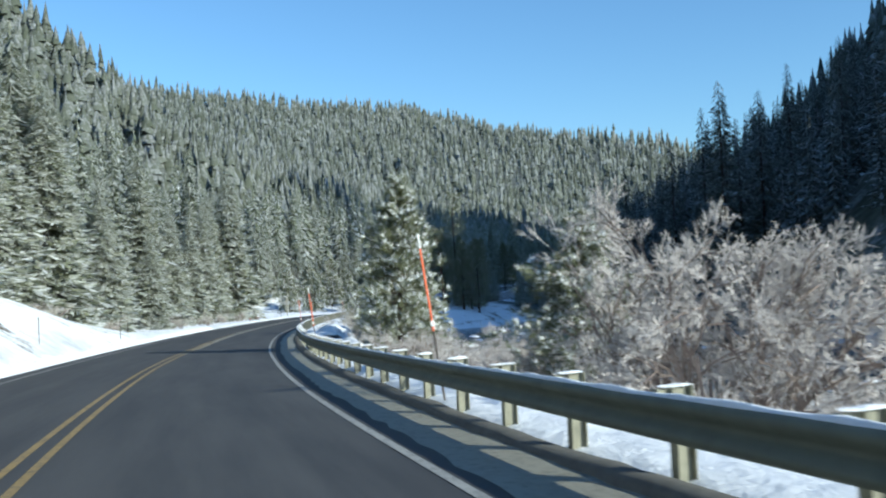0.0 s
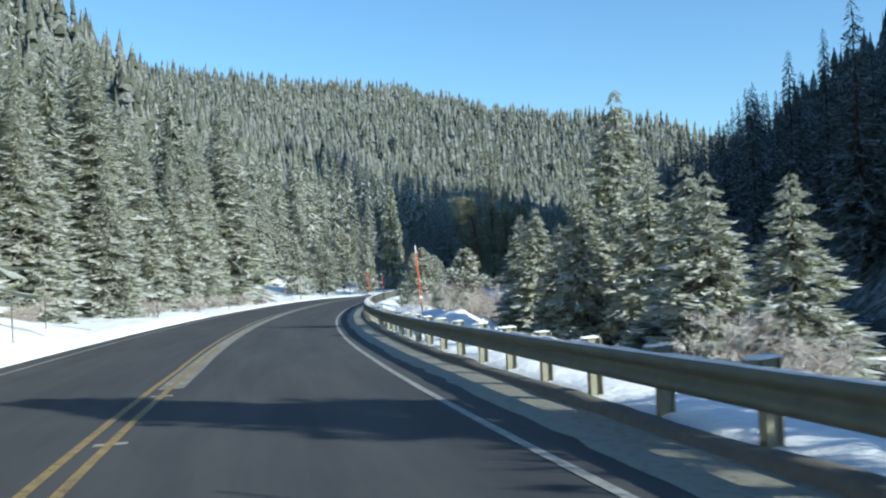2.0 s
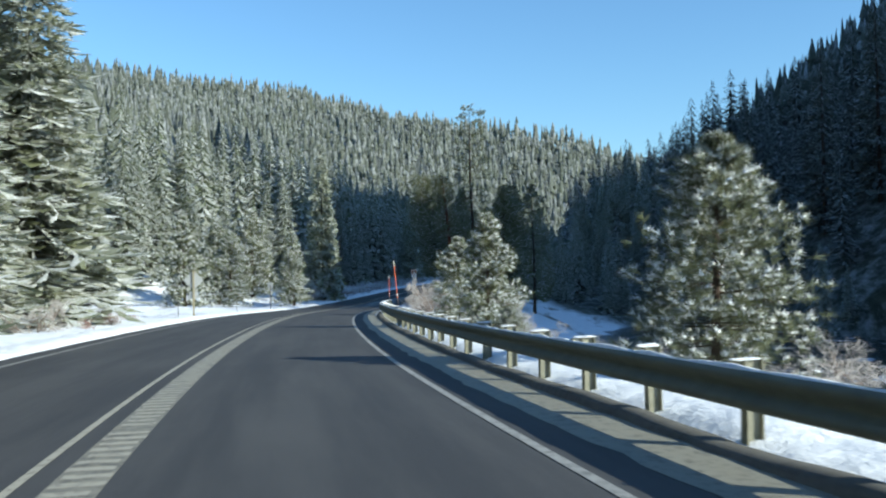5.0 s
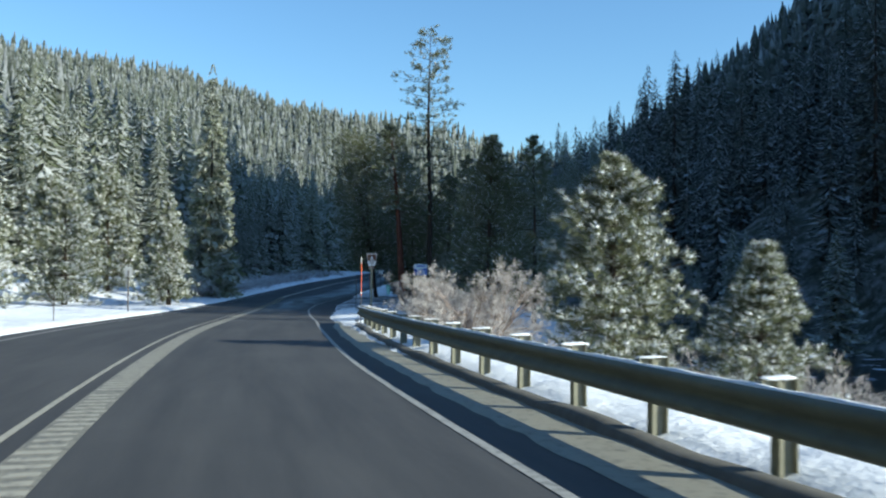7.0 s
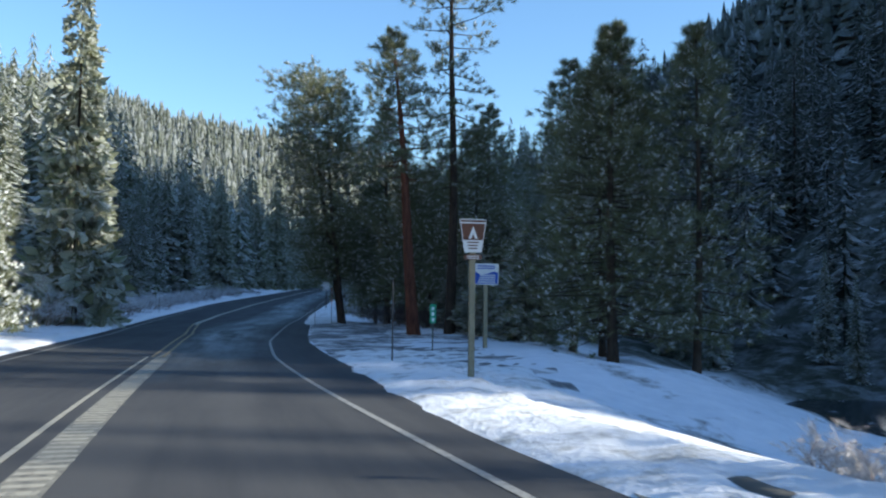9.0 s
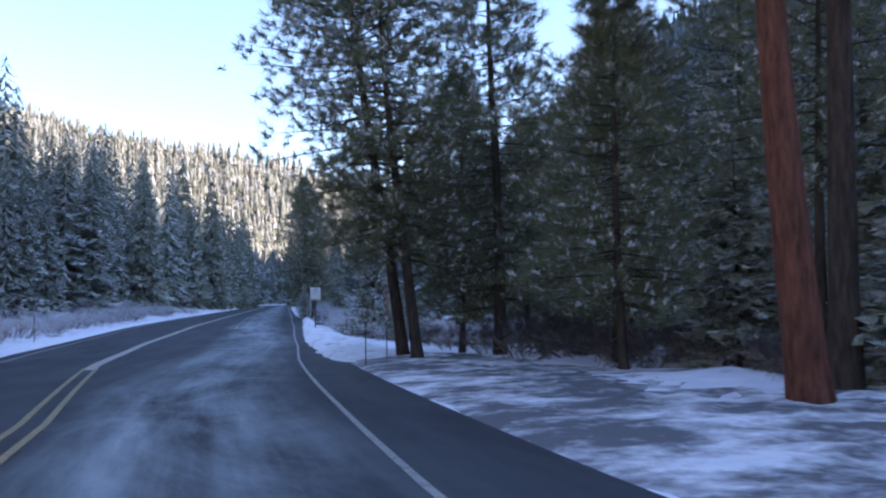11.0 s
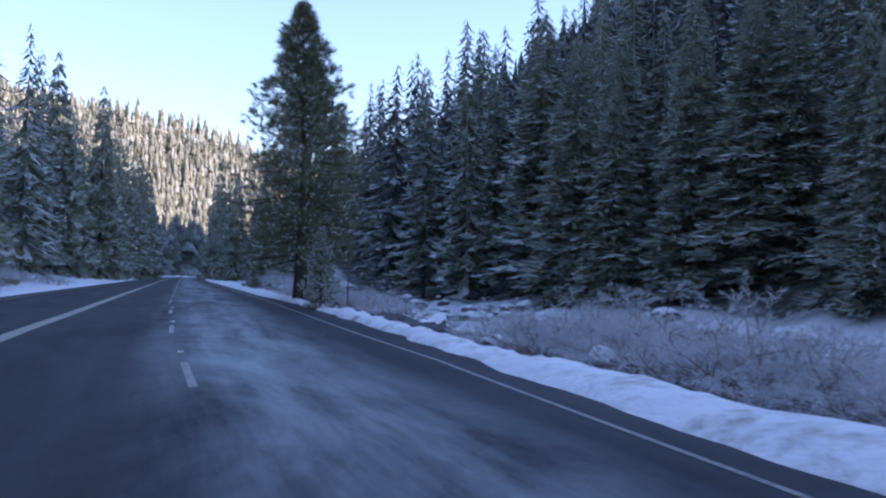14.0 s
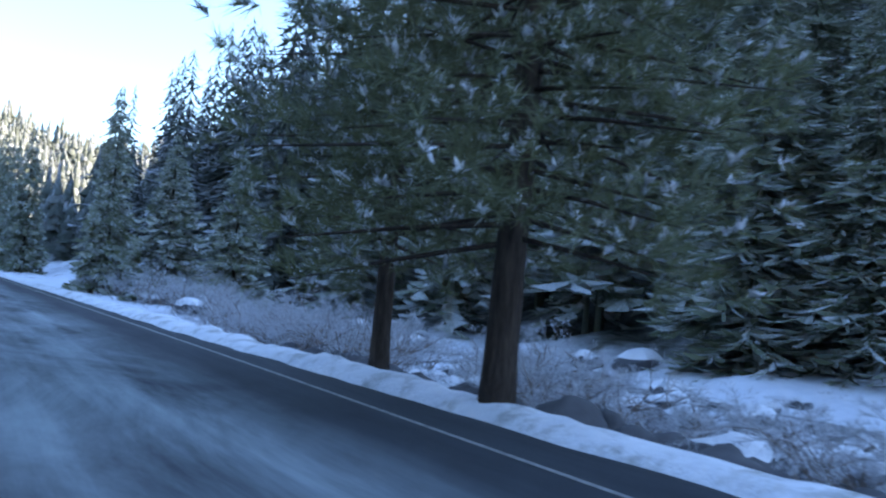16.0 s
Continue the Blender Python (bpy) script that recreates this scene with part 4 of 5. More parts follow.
def pine_meshes(seed, height, bare, reach, limbs, tufts, needle, shape, bark=None, snow=0.5, thick=0.02, lean=(0.0, 0.0), blades=18, clump=8, rise=0.25, puff=0.0, whorls=0):
    """Meshes for the trunk with its limbs, the needles and the snow clumps of one pine. shape(t): crown outline from its foot (0) to its top (1)."""
    r = np.random.RandomState(seed)
    tv, tf, nv, nf, sv, sf, pv, pf = [], [], [], [], [], [], [], []
    stem = lambda h: np.array([lean[0] * h + 0.10 * math.sin(h * 0.35 + seed), lean[1] * h + 0.10 * math.cos(h * 0.3 + seed), h])  # noqa: E731
    hs = np.linspace(-0.4, height, 12)
    tube([stem(h) for h in hs], [max(0.015, thick * height * (1 - max(h, 0) / height) ** 0.8 + (0.06 if h < 0.3 else 0)) for h in hs], 9, tv, tf)
    for n in range(limbs):
        t = (n + r.uniform(0, 1)) / limbs
        if whorls:
            t = min(0.995, (math.floor(t * whorls) + r.uniform(0, 0.7)) / whorls + 0.02)
        h = bare + (height - bare) * t**0.9
        az = n * 2.399 + r.uniform(-0.5, 0.5)
        ln = reach * shape(t) * (r.uniform(0.45, 1.25) if whorls else r.uniform(0.55, 1.12)) + 0.08
        out = np.array([math.cos(az), math.sin(az), 0])
        lift = rise * (0.2 + t) - 0.15 + r.uniform(-0.1, 0.1)
        start = stem(h)
        pts = [start + out * ln * f + np.array([0, 0, ln * (lift * f + 0.18 * f * f * (1 - 2 * (t < 0.4) * 0.6))]) for f in (0, 0.5, 1.0)]
        tube(pts, [0.012 * height**0.5 * (1 - 0.6 * t), 0.008 * height**0.5 * (1 - 0.6 * t), 0.005], 3, tv, tf)
        for k in range(tufts):
            f = 1.0 if k == 0 else r.uniform(0.25, 1.0) ** 0.7
            base = pts[0] + (pts[2] - pts[0]) * f + np.array([0, 0, ln * 0.05])
            off = np.clip(r.normal(0, 1, 3), -1.6, 1.6) * ln * 0.17 * np.array([1, 1, 0.6]) * (0 if k == 0 else 1)
            p = base + off
            u = out * 0.7 + off / (np.linalg.norm(off) + 0.2) + np.array([0, 0, 0.45])
            u /= np.linalg.norm(u)
            dirs = u * 0.75 + r.normal(0, 0.6, (blades, 3))
            dirs /= np.linalg.norm(dirs, axis=1)[:, None]
            size = needle * r.uniform(0.75, 1.2, blades)[:, None]
            side = np.cross(dirs, r.normal(0, 1, (blades, 3)))
            side *= needle * 0.032 / (np.linalg.norm(side, axis=1)[:, None] + 1e-9)
            b0 = len(nv)
            roots = p + u * needle * r.uniform(-0.5, 0.3, blades)[:, None]
            for q in range(blades):
                nv.extend([roots[q] + side[q], roots[q] - side[q], roots[q] + dirs[q] * size[q]])
                nf.append((b0 + 3 * q, b0 + 3 * q + 1, b0 + 3 * q + 2))
            if r.uniform() < snow:               # snow lying along the upper needles
                b1 = len(sv)
                if puff:
                    w = puff * r.uniform(0.7, 1.35)
                    c = p + u * needle * 0.1 + np.array([0, 0, needle * 0.25])
                    ring = [c + np.array([math.cos(a), math.sin(a), r.uniform(-0.55, -0.2)]) * w * r.uniform(0.7, 1.25) for a in np.arange(0, 6.28, 1.05)]
                    crest = [c + np.array([math.cos(a) * 0.62, math.sin(a) * 0.62, r.uniform(0.1, 0.32)]) * w * r.uniform(0.85, 1.1) for a in np.arange(0, 6.28, 1.05)]
                    k0 = len(pv)
                    pv.extend([*ring, *crest, c + np.array([0, 0, w * 0.5])])
                    pf.extend([(k0 + q, k0 + (q + 1) % 6, k0 + 6 + (q + 1) % 6) for q in range(6)] + [(k0 + q, k0 + 6 + (q + 1) % 6, k0 + 6 + q) for q in range(6)] + [(k0 + 6 + q, k0 + 6 + (q + 1) % 6, k0 + 12) for q in range(6)])
                for q in range(clump):
                    e = u * 0.6 + r.normal(0, 0.55, 3) + np.array([0, 0, 0.35])
                    e /= np.linalg.norm(e)
                    f = np.cross(e, r.normal(0, 1, 3) + np.array([0, 0, 1.5]))
                    f *= needle * (r.uniform(0.035, 0.08) if puff else r.uniform(0.06, 0.13)) / (np.linalg.norm(f) + 1e-9)
                    o = p + u * needle * r.uniform(-0.3, 0.3) + np.array([0, 0, needle * 0.12])
                    sv.extend([o + f, o - f, o + e * needle * (r.uniform(0.55, 1.0) if puff else r.uniform(0.26, 0.52))])
                    sf.append((b1 + 3 * q, b1 + 3 * q + 1, b1 + 3 * q + 2))
    made = {"trunk": mesh_from("trunk", tv, tf, bark or BARK, True), "crown": mesh_from("crown", nv, nf, PINE)}
    if sv:
        k0 = len(sv)
        made["snow"] = mesh_from("snow", sv + pv, sf + [tuple(a + k0 for a in q) for q in pf], PUFF if puff else RIMED_SNOW, bool(puff))
    return made


def fir_meshes(seed, branches, sprays, width, height, needles=None):
    v, t = fir_shape(branches, seed, sprays, width, 0.03, 0.42, 17 if needles is None else 0, 1.2)
    tv, tf = [], []
    tube([np.array([0, 0, h]) for h in (-0.4, height * 0.4, height * 0.95)], [0.014 * height, 0.009 * height, 0.01], 7, tv, tf)
    return {"trunk": mesh_from("trunk", tv, tf, BARK, True), "crown": mesh_from("crown", v * height, t, needles or FIR_BANK)}


def shrub_meshes(seed, stems, height, spread, stem_mat, twig_mat, levels=4):
    """A leafless bush: stems that fork into ever finer twigs."""
    r = np.random.RandomState(seed)
    sv, sf, tv, tf = [], [], [], []

    def grow(p, d, ln, rad, level):
        end = p + d * ln + r.normal(0, 0.06, 3) * ln
        if level > 2:
            tube([p, p + d * ln * 0.5 + r.normal(0, 0.05, 3) * ln, end], [rad, rad * 0.8, rad * 0.6], 3, sv, sf)
        else:
            side = np.cross(d, r.normal(0, 1, 3))
            side *= rad * 1.1 / (np.linalg.norm(side) + 1e-9)
            k = len(tv)
            tv.extend([p + side, p - side, end])
            tf.append((k, k + 1, k + 2))
        if level == 0:
            return
        for k in range(r.randint(2, 5) if level > 2 else r.randint(5, 8)):
            f = r.uniform(0.3, 1.0)
            nd = d + r.normal(0, 0.5, 3) + np.array([0, 0, 0.02])
            nd /= np.linalg.norm(nd)
            grow(p + (end - p) * f, nd, ln * r.uniform(0.42, 0.74), max(rad * 0.6, 0.0012), level - 1)

    for k in range(stems):
        az = k * 2.399 + r.uniform(-0.3, 0.3)
        o = r.uniform(0.1, 1.0) * spread
        d = np.array([math.cos(az) * o, math.sin(az) * o, 1.0])
        d /= np.linalg.norm(d)
        grow(np.array([math.cos(az), math.sin(az), 0]) * 0.12 * spread - [0, 0, 0.1], d, height * r.uniform(0.28, 0.46), 0.0075 * height**0.6, levels)
    return {"stem_clump": mesh_from("stem_clump", sv, sf, stem_mat), "twig_spray": mesh_from("twig_spray", tv, tf, twig_mat)}


def thing_from(name, meshes, place, label, category, group="", turn=0.0, size=1.0, labels=None):
    ob = tagged(new(name), label, category, group)
    for key, me in meshes.items():
        tagged(part(key, me, None, ob, (labels or {}).get(key, "")), kind="stuff" if key in ("snow", "crown", "stem_clump", "twig_spray") and name != "boulder" else "")
    ob.matrix_world = Matrix.Translation(place) @ Matrix.Rotation(turn, 4, "Z")
    ob.scale = (size, size, size)
    return ob


def stand_at(s, d, sink=0.05):
    p = road_point(s, d)
    p[2] = ground_height([p[0]], [p[1]])[0] - sink
    return Vector(p)


def top_over(s, d, top):
    """Height of a thing whose top is that far above the road."""
    return float(road_point(s, d)[2] + top - stand_at(s, d).z)


FULL = lambda t: 0.82 + 0.72 * t if t < 0.25 else 1.0 - ((t - 0.25) / 0.75) ** 1.2 * 0.97  # noqa: E731
ROUND = lambda t: (0.55 + 0.9 * t) * (1 - t) ** 0.6 * 1.15 if t < 0.5 else (1 - t) ** 0.75 * 1.25  # noqa: E731
CONE = lambda t: 1.02 - t * 0.97  # noqa: E731
FLAT = lambda t: 0.55 + 0.5 * math.sin(t * 3.0)  # noqa: E731


def build_single_trees():
    # young snow-laden pines beside the guardrail and on the left verge: along, across, top above the road, crown reach
    young = ((34.6, 7.3, 6.4, 2.1), (91.4, 7.3, 3.7, 1.45), (85.4, 9.3, 2.8, 1.2), (71.8, 8.2, 2.9, 1.35), (109.0, 6.75, 3.85, 1.45), (127.4, 7.9, 4.05, 1.7), (122.4, 8.5, 2.0, 1.15), (16.8, 7.6, 3.1, 1.4),
             (174.2, -8.4, 7.6, 1.9), (187.7, -16.6, 11.2, 2.9), (180.5, -10.2, 6.6, 1.8), (168.0, -13.5, 7.5, 2.2), (160.0, -15.5, 8.5, 2.4), (176.0, -17.0, 9.0, 2.5),
             (222.6, 8.2, 5.4, 1.9), (215.2, 8.6, 2.5, 1.2), (256.3, 5.75, 3.0, 0.8), (101.6, 6.1, 0.8, 0.6))
    kinds = [pine_meshes(100 + k, 6.0, 0.15, 1.9, 140, 12, 0.24, FULL if k % 2 else CONE, snow=0.65, clump=18, blades=30, rise=0.45, puff=0.06, whorls=14) for k in range(4)]
    for n, (s, d, top, reach) in enumerate(young):
        h = top_over(s, d, top)
        ob = thing_from("young_pine", kinds[n % 4], stand_at(s, d), "young pine with clumps of snow on its needles", "pine tree", "young pines by the road", n * 1.3, h / 6.0, {"snow": "clumps of settled snow"})
        w = reach / 1.9
        ob.scale = (w, w, h / 6.0)
    # frosted firs in loose groups on the right bank
    firs = ((60.6, 8.4, 3.6, 1.25), (59.0, 8.5, 3.7, 1.2), (56.2, 8.5, 3.0, 1.25), (54.4, 8.6, 4.2, 1.1), (59.3, 11.4, 7.4, 1.0), (55.0, 9.9, 3.9, 1.1), (52.4, 9.7, 4.4, 1.2), (49.0, 9.2, 3.7, 1.3), (46.9, 8.6, 3.3, 1.4), (44.0, 8.6, 2.9, 1.5), (62.0, 10.2, 3.2, 1.1), (75.6, 7.4, 2.3, 0.95),
            (308.0, 8.0, 11.4, 0.7), (300.0, 9.5, 8.0, 1.0), (294.0, 11.0, 7.0, 1.0), (316.0, 9.0, 9.0, 0.9), (184.6, 12.0, 4.4, 1.3), (187.5, 14.2, 7.0, 1.1), (181.0, 13.4, 6.0, 1.2), (190.5, 12.0, 5.5, 1.1), (290.0, -13.6, 20.6, 0.95), (284.3, -12.7, 18.5, 0.95), (317.0, -22.0, 25.0, 0.9), (193.2, -8.9, 21.3, 0.78), (197.6, -9.4, 18.6, 0.74),
            (336.2, -14.1, 27.0, 0.85), (355.7, -10.6, 27.0, 0.85), (347.0, -13.0, 21.0, 0.95), (366.0, -11.0, 22.0, 0.95), (380.0, -10.5, 23.0, 0.95), (394.0, -10.0, 24.0, 0.9), (408.0, -9.5, 23.0, 0.95), (424.0, -9.0, 25.0, 0.9), (440.0, -8.8, 27.0, 0.9), (460.0, -8.5, 28.0, 0.9),
            (400.0, 10.5, 21.0, 0.95), (415.0, 9.6, 21.0, 0.95), (432.0, 9.0, 23.0, 0.9), (450.0, 9.0, 25.0, 0.9), (470.0, 8.8, 27.0, 0.9))
    kinds = [fir_meshes(200 + k, 260, 18, w, 8.0) for k, w in enumerate((0.25, 0.29, 0.27))]
    for n, (s, d, top, wide) in enumerate(firs):
        h = top_over(s, d, top)
        ob = thing_from("fir_tree", kinds[n % 3], stand_at(s, d), "dense fir with rime-white drooping boughs", "fir tree", "firs by the road", n * 2.1, h / 8.0)
        narrow = 0.72 if h > 14 else 1.0
        ob.scale = (h / 8 * wide * narrow, h / 8 * wide * narrow, h / 8.0)
    # tall firs that stand out of the shaded slope, in the shade-darkened needles
    tall = ((141.9, 57.0, 32.3, 0.95), (145.0, 60.0, 27.0, 0.9), (147.2, 63.8, 31.6, 0.85), (150.0, 69.0, 36.1, 0.9), (147.0, 76.0, 39.0, 0.8), (227.2, 43.6, 30.2, 1.0), (226.0, 52.0, 29.4, 0.8), (194.0, 54.0, 31.5, 0.95), (192.0, 60.0, 36.8, 0.8), (179.0, 63.0, 37.4, 0.85))
    kinds = [fir_meshes(230 + k, 170, 8, w, 8.0, SHADE_FIR) for k, w in enumerate((0.19, 0.16))]
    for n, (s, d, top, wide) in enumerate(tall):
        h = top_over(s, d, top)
        ob = thing_from("slope_fir", kinds[n % 2], stand_at(s, d), "tall fir above the shaded slope, needles coloured darker for the shade", "fir tree", "tall firs on the shaded slope", n * 2.1)
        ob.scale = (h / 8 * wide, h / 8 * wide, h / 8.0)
    # old pines with bare trunks
    big = (("ponderosa_pine", 183.2, 8.65, 14.5, 7.5, 2.8, ROUND, RED_BARK, 0.022, (-0.095, 0.0), 60, "old ponderosa with a bare orange trunk"),
           ("snag_pine", 185.0, 10.7, 22.6, 7.0, 2.5, FLAT, BARK, 0.012, (-0.005, 0.0), 60, "tall old pine with a thin broken frosted top"),
           ("dark_pine", 172.0, 14.1, 12.1, 1.0, 4.6, CONE, BARK, 0.017, (0, 0), 170, "bushy dark pine with frosted needles"),
           ("twin_pine", 200.0, 5.95, 16.0, 3.2, 3.3, FLAT, BARK, 0.012, (-0.15, -0.03), 160, "tall dark-trunked pine with open frosted limbs"),
           ("twin_pine", 198.3, 6.05, 15.0, 3.0, 3.0, FLAT, BARK, 0.0115, (-0.10, -0.02), 150, "tall dark-trunked pine with open frosted limbs"),
           ("roadside_pine", 199.4, 8.9, 14.5, 1.6, 2.9, ROUND, BARK, 0.014, (0.0, 0.0), 115, "dark-trunked pine with dense frosted crown"),
           ("roadside_pine", 202.0, 8.4, 9.5, 1.4, 2.4, ROUND, BARK, 0.012, (0.0, 0.0), 100, "slender dark pine under taller trees"),
           ("roadside_pine", 195.4, 11.2, 9.8, 1.3, 3.0, ROUND, BARK, 0.012, (0.0, 0.0), 80, "dark-trunked pine with dense frosted crown"),
           ("roadside_pine", 188.0, 12.5, 11.0, 4.0, 3.2, ROUND, BARK, 0.012, (0.0, 0.0), 70, "dark-trunked pine with dense frosted crown"),
           ("roadside_pine", 204.0, 11.5, 8.5, 1.2, 2.6, ROUND, BARK, 0.012, (0.0, 0.0), 70, "dark-trunked pine with dense frosted crown"),
           ("roadside_pine", 191.5, 9.6, 9.2, 1.5, 3.0, ROUND, BARK, 0.013, (0.0, 0.0), 85, "dark-trunked pine with dense frosted crown"),
           ("roadside_pine", 194.0, 14.5, 13.5, 1.8, 3.6, ROUND, BARK, 0.012, (0.0, 0.0), 85, "dark-trunked pine with dense frosted crown"),
           ("roadside_pine", 200.5, 13.5, 10.5, 2.0, 3.4, ROUND, BARK, 0.012, (0.0, 0.0), 85, "dark-trunked pine with dense frosted crown"),
           # pines added to close gaps that let sun onto the road
           ("roadside_pine", 175.5, 15.0, 11.5, 1.4, 3.6, ROUND, BARK, 0.013, (0.0, 0.0), 85, "dark-trunked pine with dense frosted crown"),
           ("roadside_pine", 180.5, 15.5, 13.0, 1.6, 3.8, ROUND, BARK, 0.013, (0.0, 0.0), 85, "dark-trunked pine with dense frosted crown"),
           ("roadside_pine", 171.0, 17.0, 12.0, 1.4, 3.6, ROUND, BARK, 0.013, (0.0, 0.0), 80, "dark-trunked pine with dense frosted crown"),
           ("cone_pine", 264.9, 5.9, 14.2, 2.2, 3.3, FULL, BARK, 0.015, (0.0, 0.0), 210, "tall conical pine with a thick dark trunk"),
           ("cone_pine", 270.2, 6.9, 13.0, 2.4, 3.1, FULL, BARK, 0.0135, (0.0, 0.0), 160, "tall conical pine with a dark trunk"))
    for n, (name, s, d, top, bare, reach, shape, bark, thick, lean, limbs, label) in enumerate(big):
        h = top_over(s, d, top)
        thing_from(name, pine_meshes(300 + n, h, bare, reach, limbs, 15, 0.30, shape, bark, 0.4, thick, lean, 28, 14, 0.15), stand_at(s, d, 0.1), label, "pine tree", turn=0.0 if lean[0] else n * 1.7, labels={"snow": "rime and snow on the twigs"})


build_single_trees()


def build_shrubs():
    # along, across, height, width; rimed willows and alders
    rimed = ((9.4, 8.6, 4.2, 1.0), (15.5, 9.8, 4.2, 1.1), (14.0, 12.5, 4.6, 1.1), (18.5, 12.0, 4.4, 1.1), (24.5, 8.6, 2.7, 1.1), (26.5, 11.5, 3.8, 1.1), (28.5, 8.4, 2.4, 1.0), (21.0, 9.0, 3.0, 1.1), (22.0, 13.5, 4.6, 1.1), (31.0, 13.0, 4.6, 1.1), (34.0, 11.5, 4.2, 1.1), (31.5, 10.2, 2.4, 1.1), (38.0, 11.0, 3.8, 1.1), (18.0, 8.0, 3.0, 1.1), (66.0, 8.0, 2.2, 1.0), (75.0, 9.0, 2.4, 1.0), (69.0, 9.6, 2.6, 1.0),
             (141.0, 8.8, 3.2, 1.0), (136.0, 9.2, 2.8, 1.0), (131.0, 9.4, 2.4, 1.1), (133.0, 7.6, 1.5, 1.1), (141.5, 9.8, 3.2, 1.0), (146.0, 7.6, 3.2, 1.1), (119.0, 7.6, 2.0, 1.0), (147.0, 9.5, 3.6, 1.1), (152.0, 10.0, 3.0, 1.1),
             (123.5, 10.0, 4.4, 0.8), (62.0, 7.4, 1.6, 1.0), (129.0, 10.5, 3.0, 1.0),
             (190.0, -9.8, 4.4, 1.0), (194.0, -10.2, 3.6, 1.1), (206.2, -9.0, 2.6, 1.3), (209.0, -10.5, 3.0, 1.2), (214.0, -9.5, 2.6, 1.2), (219.0, -9.5, 2.4, 1.2), (226.0, -9.2, 2.2, 1.2), (232.0, -9.5, 2.6, 1.2), (239.0, -9.0, 2.0, 1.2), (247.0, -9.2, 2.4, 1.2), (256.0, -9.0, 2.2, 1.2), (198.0, -10.5, 3.2, 1.2),
             (207.5, 9.5, 2.2, 1.1), (211.5, 10.5, 2.8, 1.1), (216.5, 10.0, 2.8, 1.2), (219.0, 8.4, 2.2, 1.2), (226.0, 8.5, 2.2, 1.1), (229.5, 8.8, 2.6, 1.2), (232.0, 8.0, 2.0, 1.2), (236.0, 9.0, 2.6, 1.1), (240.5, 8.8, 2.8, 1.2), (262.0, 8.6, 2.6, 1.2), (268.0, 9.0, 2.8, 1.2), (274.0, 8.0, 3.0, 1.2), (278.0, 8.2, 3.2, 1.2), (283.0, 8.0, 3.0, 1.2), (289.0, 8.4, 3.0, 1.2), (295.0, 8.2, 3.2, 1.2), (301.0, 8.0, 3.0, 1.2), (238.5, 11.0, 2.6, 1.3), (242.5, 11.5, 3.0, 1.3),  (266.0, 11.0, 2.4, 1.3), (272.0, 10.6, 2.8, 1.2), (280.0, 10.4, 3.0, 1.2), (286.0, 10.8, 3.0, 1.2), (234.0, 11.0, 2.6, 1.2), (230.0, 11.5, 2.4, 1.2), (223.0, 11.0, 2.6, 1.2), (213.5, 12.0, 2.6, 1.2),
             (96.0, -9.0, 2.6, 0.9), (104.0, -9.2, 2.2, 0.9), (112.0, -9.4, 2.6, 0.9), (121.0, -9.0, 2.2, 1.0), (86.0, -9.2, 2.4, 1.0), (60.0, -11.5, 2.2, 1.0), (70.0, -10.4, 2.4, 1.0))
    r = np.random.RandomState(77)
    thicket = [(s + r.uniform(-1, 1), r.uniform(8.0, 12.5), r.uniform(2.0, 3.3), r.uniform(1.1, 1.4)) for s in np.arange(214, 304, 2.2) if not 243 < s < 266]
    thicket += [(s + r.uniform(-1, 1), r.uniform(-11.5, -8.6), r.uniform(1.6, 2.8), r.uniform(1.1, 1.4)) for s in np.arange(200, 300, 4.0)]
    thicket += [(s + r.uniform(-0.6, 0.6), r.uniform(8.0, 11.5), r.uniform(2.6, 3.6), r.uniform(1.1, 1.3)) for s in np.arange(226.5, 243, 1.3)]
    thicket += [(243.5, 8.6, 2.2, 1.2), (246.0, 9.5, 2.4, 1.2), (241.0, 8.2, 2.2, 1.2), (238.5, 8.0, 1.8, 1.2), (249.0, 13.5, 2.2, 1.2), (260.0, 15.5, 2.4, 1.2)]
    thicket += [(s + r.uniform(-0.8, 0.8), r.uniform(6.6, 11.5), r.uniform(1.8, 2.8), r.uniform(1.0, 1.3)) for s in np.arange(16, 44, 1.5)]
    thicket += [(s + r.uniform(-0.8, 0.8), r.uniform(7.6, 12.0), r.uniform(2.4, 4.2), r.uniform(0.9, 1.2)) for s in np.arange(60, 90, 1.8)]
    thicket += [(s + r.uniform(-0.8, 0.8), r.uniform(8.5, 12.0), r.uniform(2.0, 3.0), r.uniform(0.9, 1.2)) for s in np.arange(92, 134, 4.0)]
    thicket += [(s + r.uniform(-0.5, 0.5), r.uniform(9.5, 15.0), r.uniform(1.7, 2.5), r.uniform(1.1, 1.4)) for s in np.arange(7.5, 30, 1.3)]
    thicket += [(s, d, top_over(s, d, top) / 0.8, w) for s, d, top, w in ((33.4, 11.3, 1.9, 0.55), (35.8, 12.2, 2.0, 0.55), (34.6, 13.6, 1.9, 0.6), (31.6, 12.2, 1.7, 0.55), (37.6, 13.0, 1.7, 0.6), (32.2, 10.2, 0.9, 0.7), (36.4, 10.4, 0.8, 0.7))]
    thicket += [(s + r.uniform(-0.8, 0.8), r.uniform(8.2, 14.0), r.uniform(1.5, 2.4), r.uniform(1.1, 1.5)) for s in np.arange(243, 268, 4.0)]
    rimed = rimed + tuple(thicket)
    kinds = [shrub_meshes(400 + k, 14, 1.0, sp, STEM, RIME, 5) for k, sp in enumerate((0.95, 1.2, 0.8))]
    white = [shrub_meshes(410 + k, 14, 1.0, sp, STEM, SHADE_RIME, 5) for k, sp in enumerate((0.95, 1.2, 0.8))]
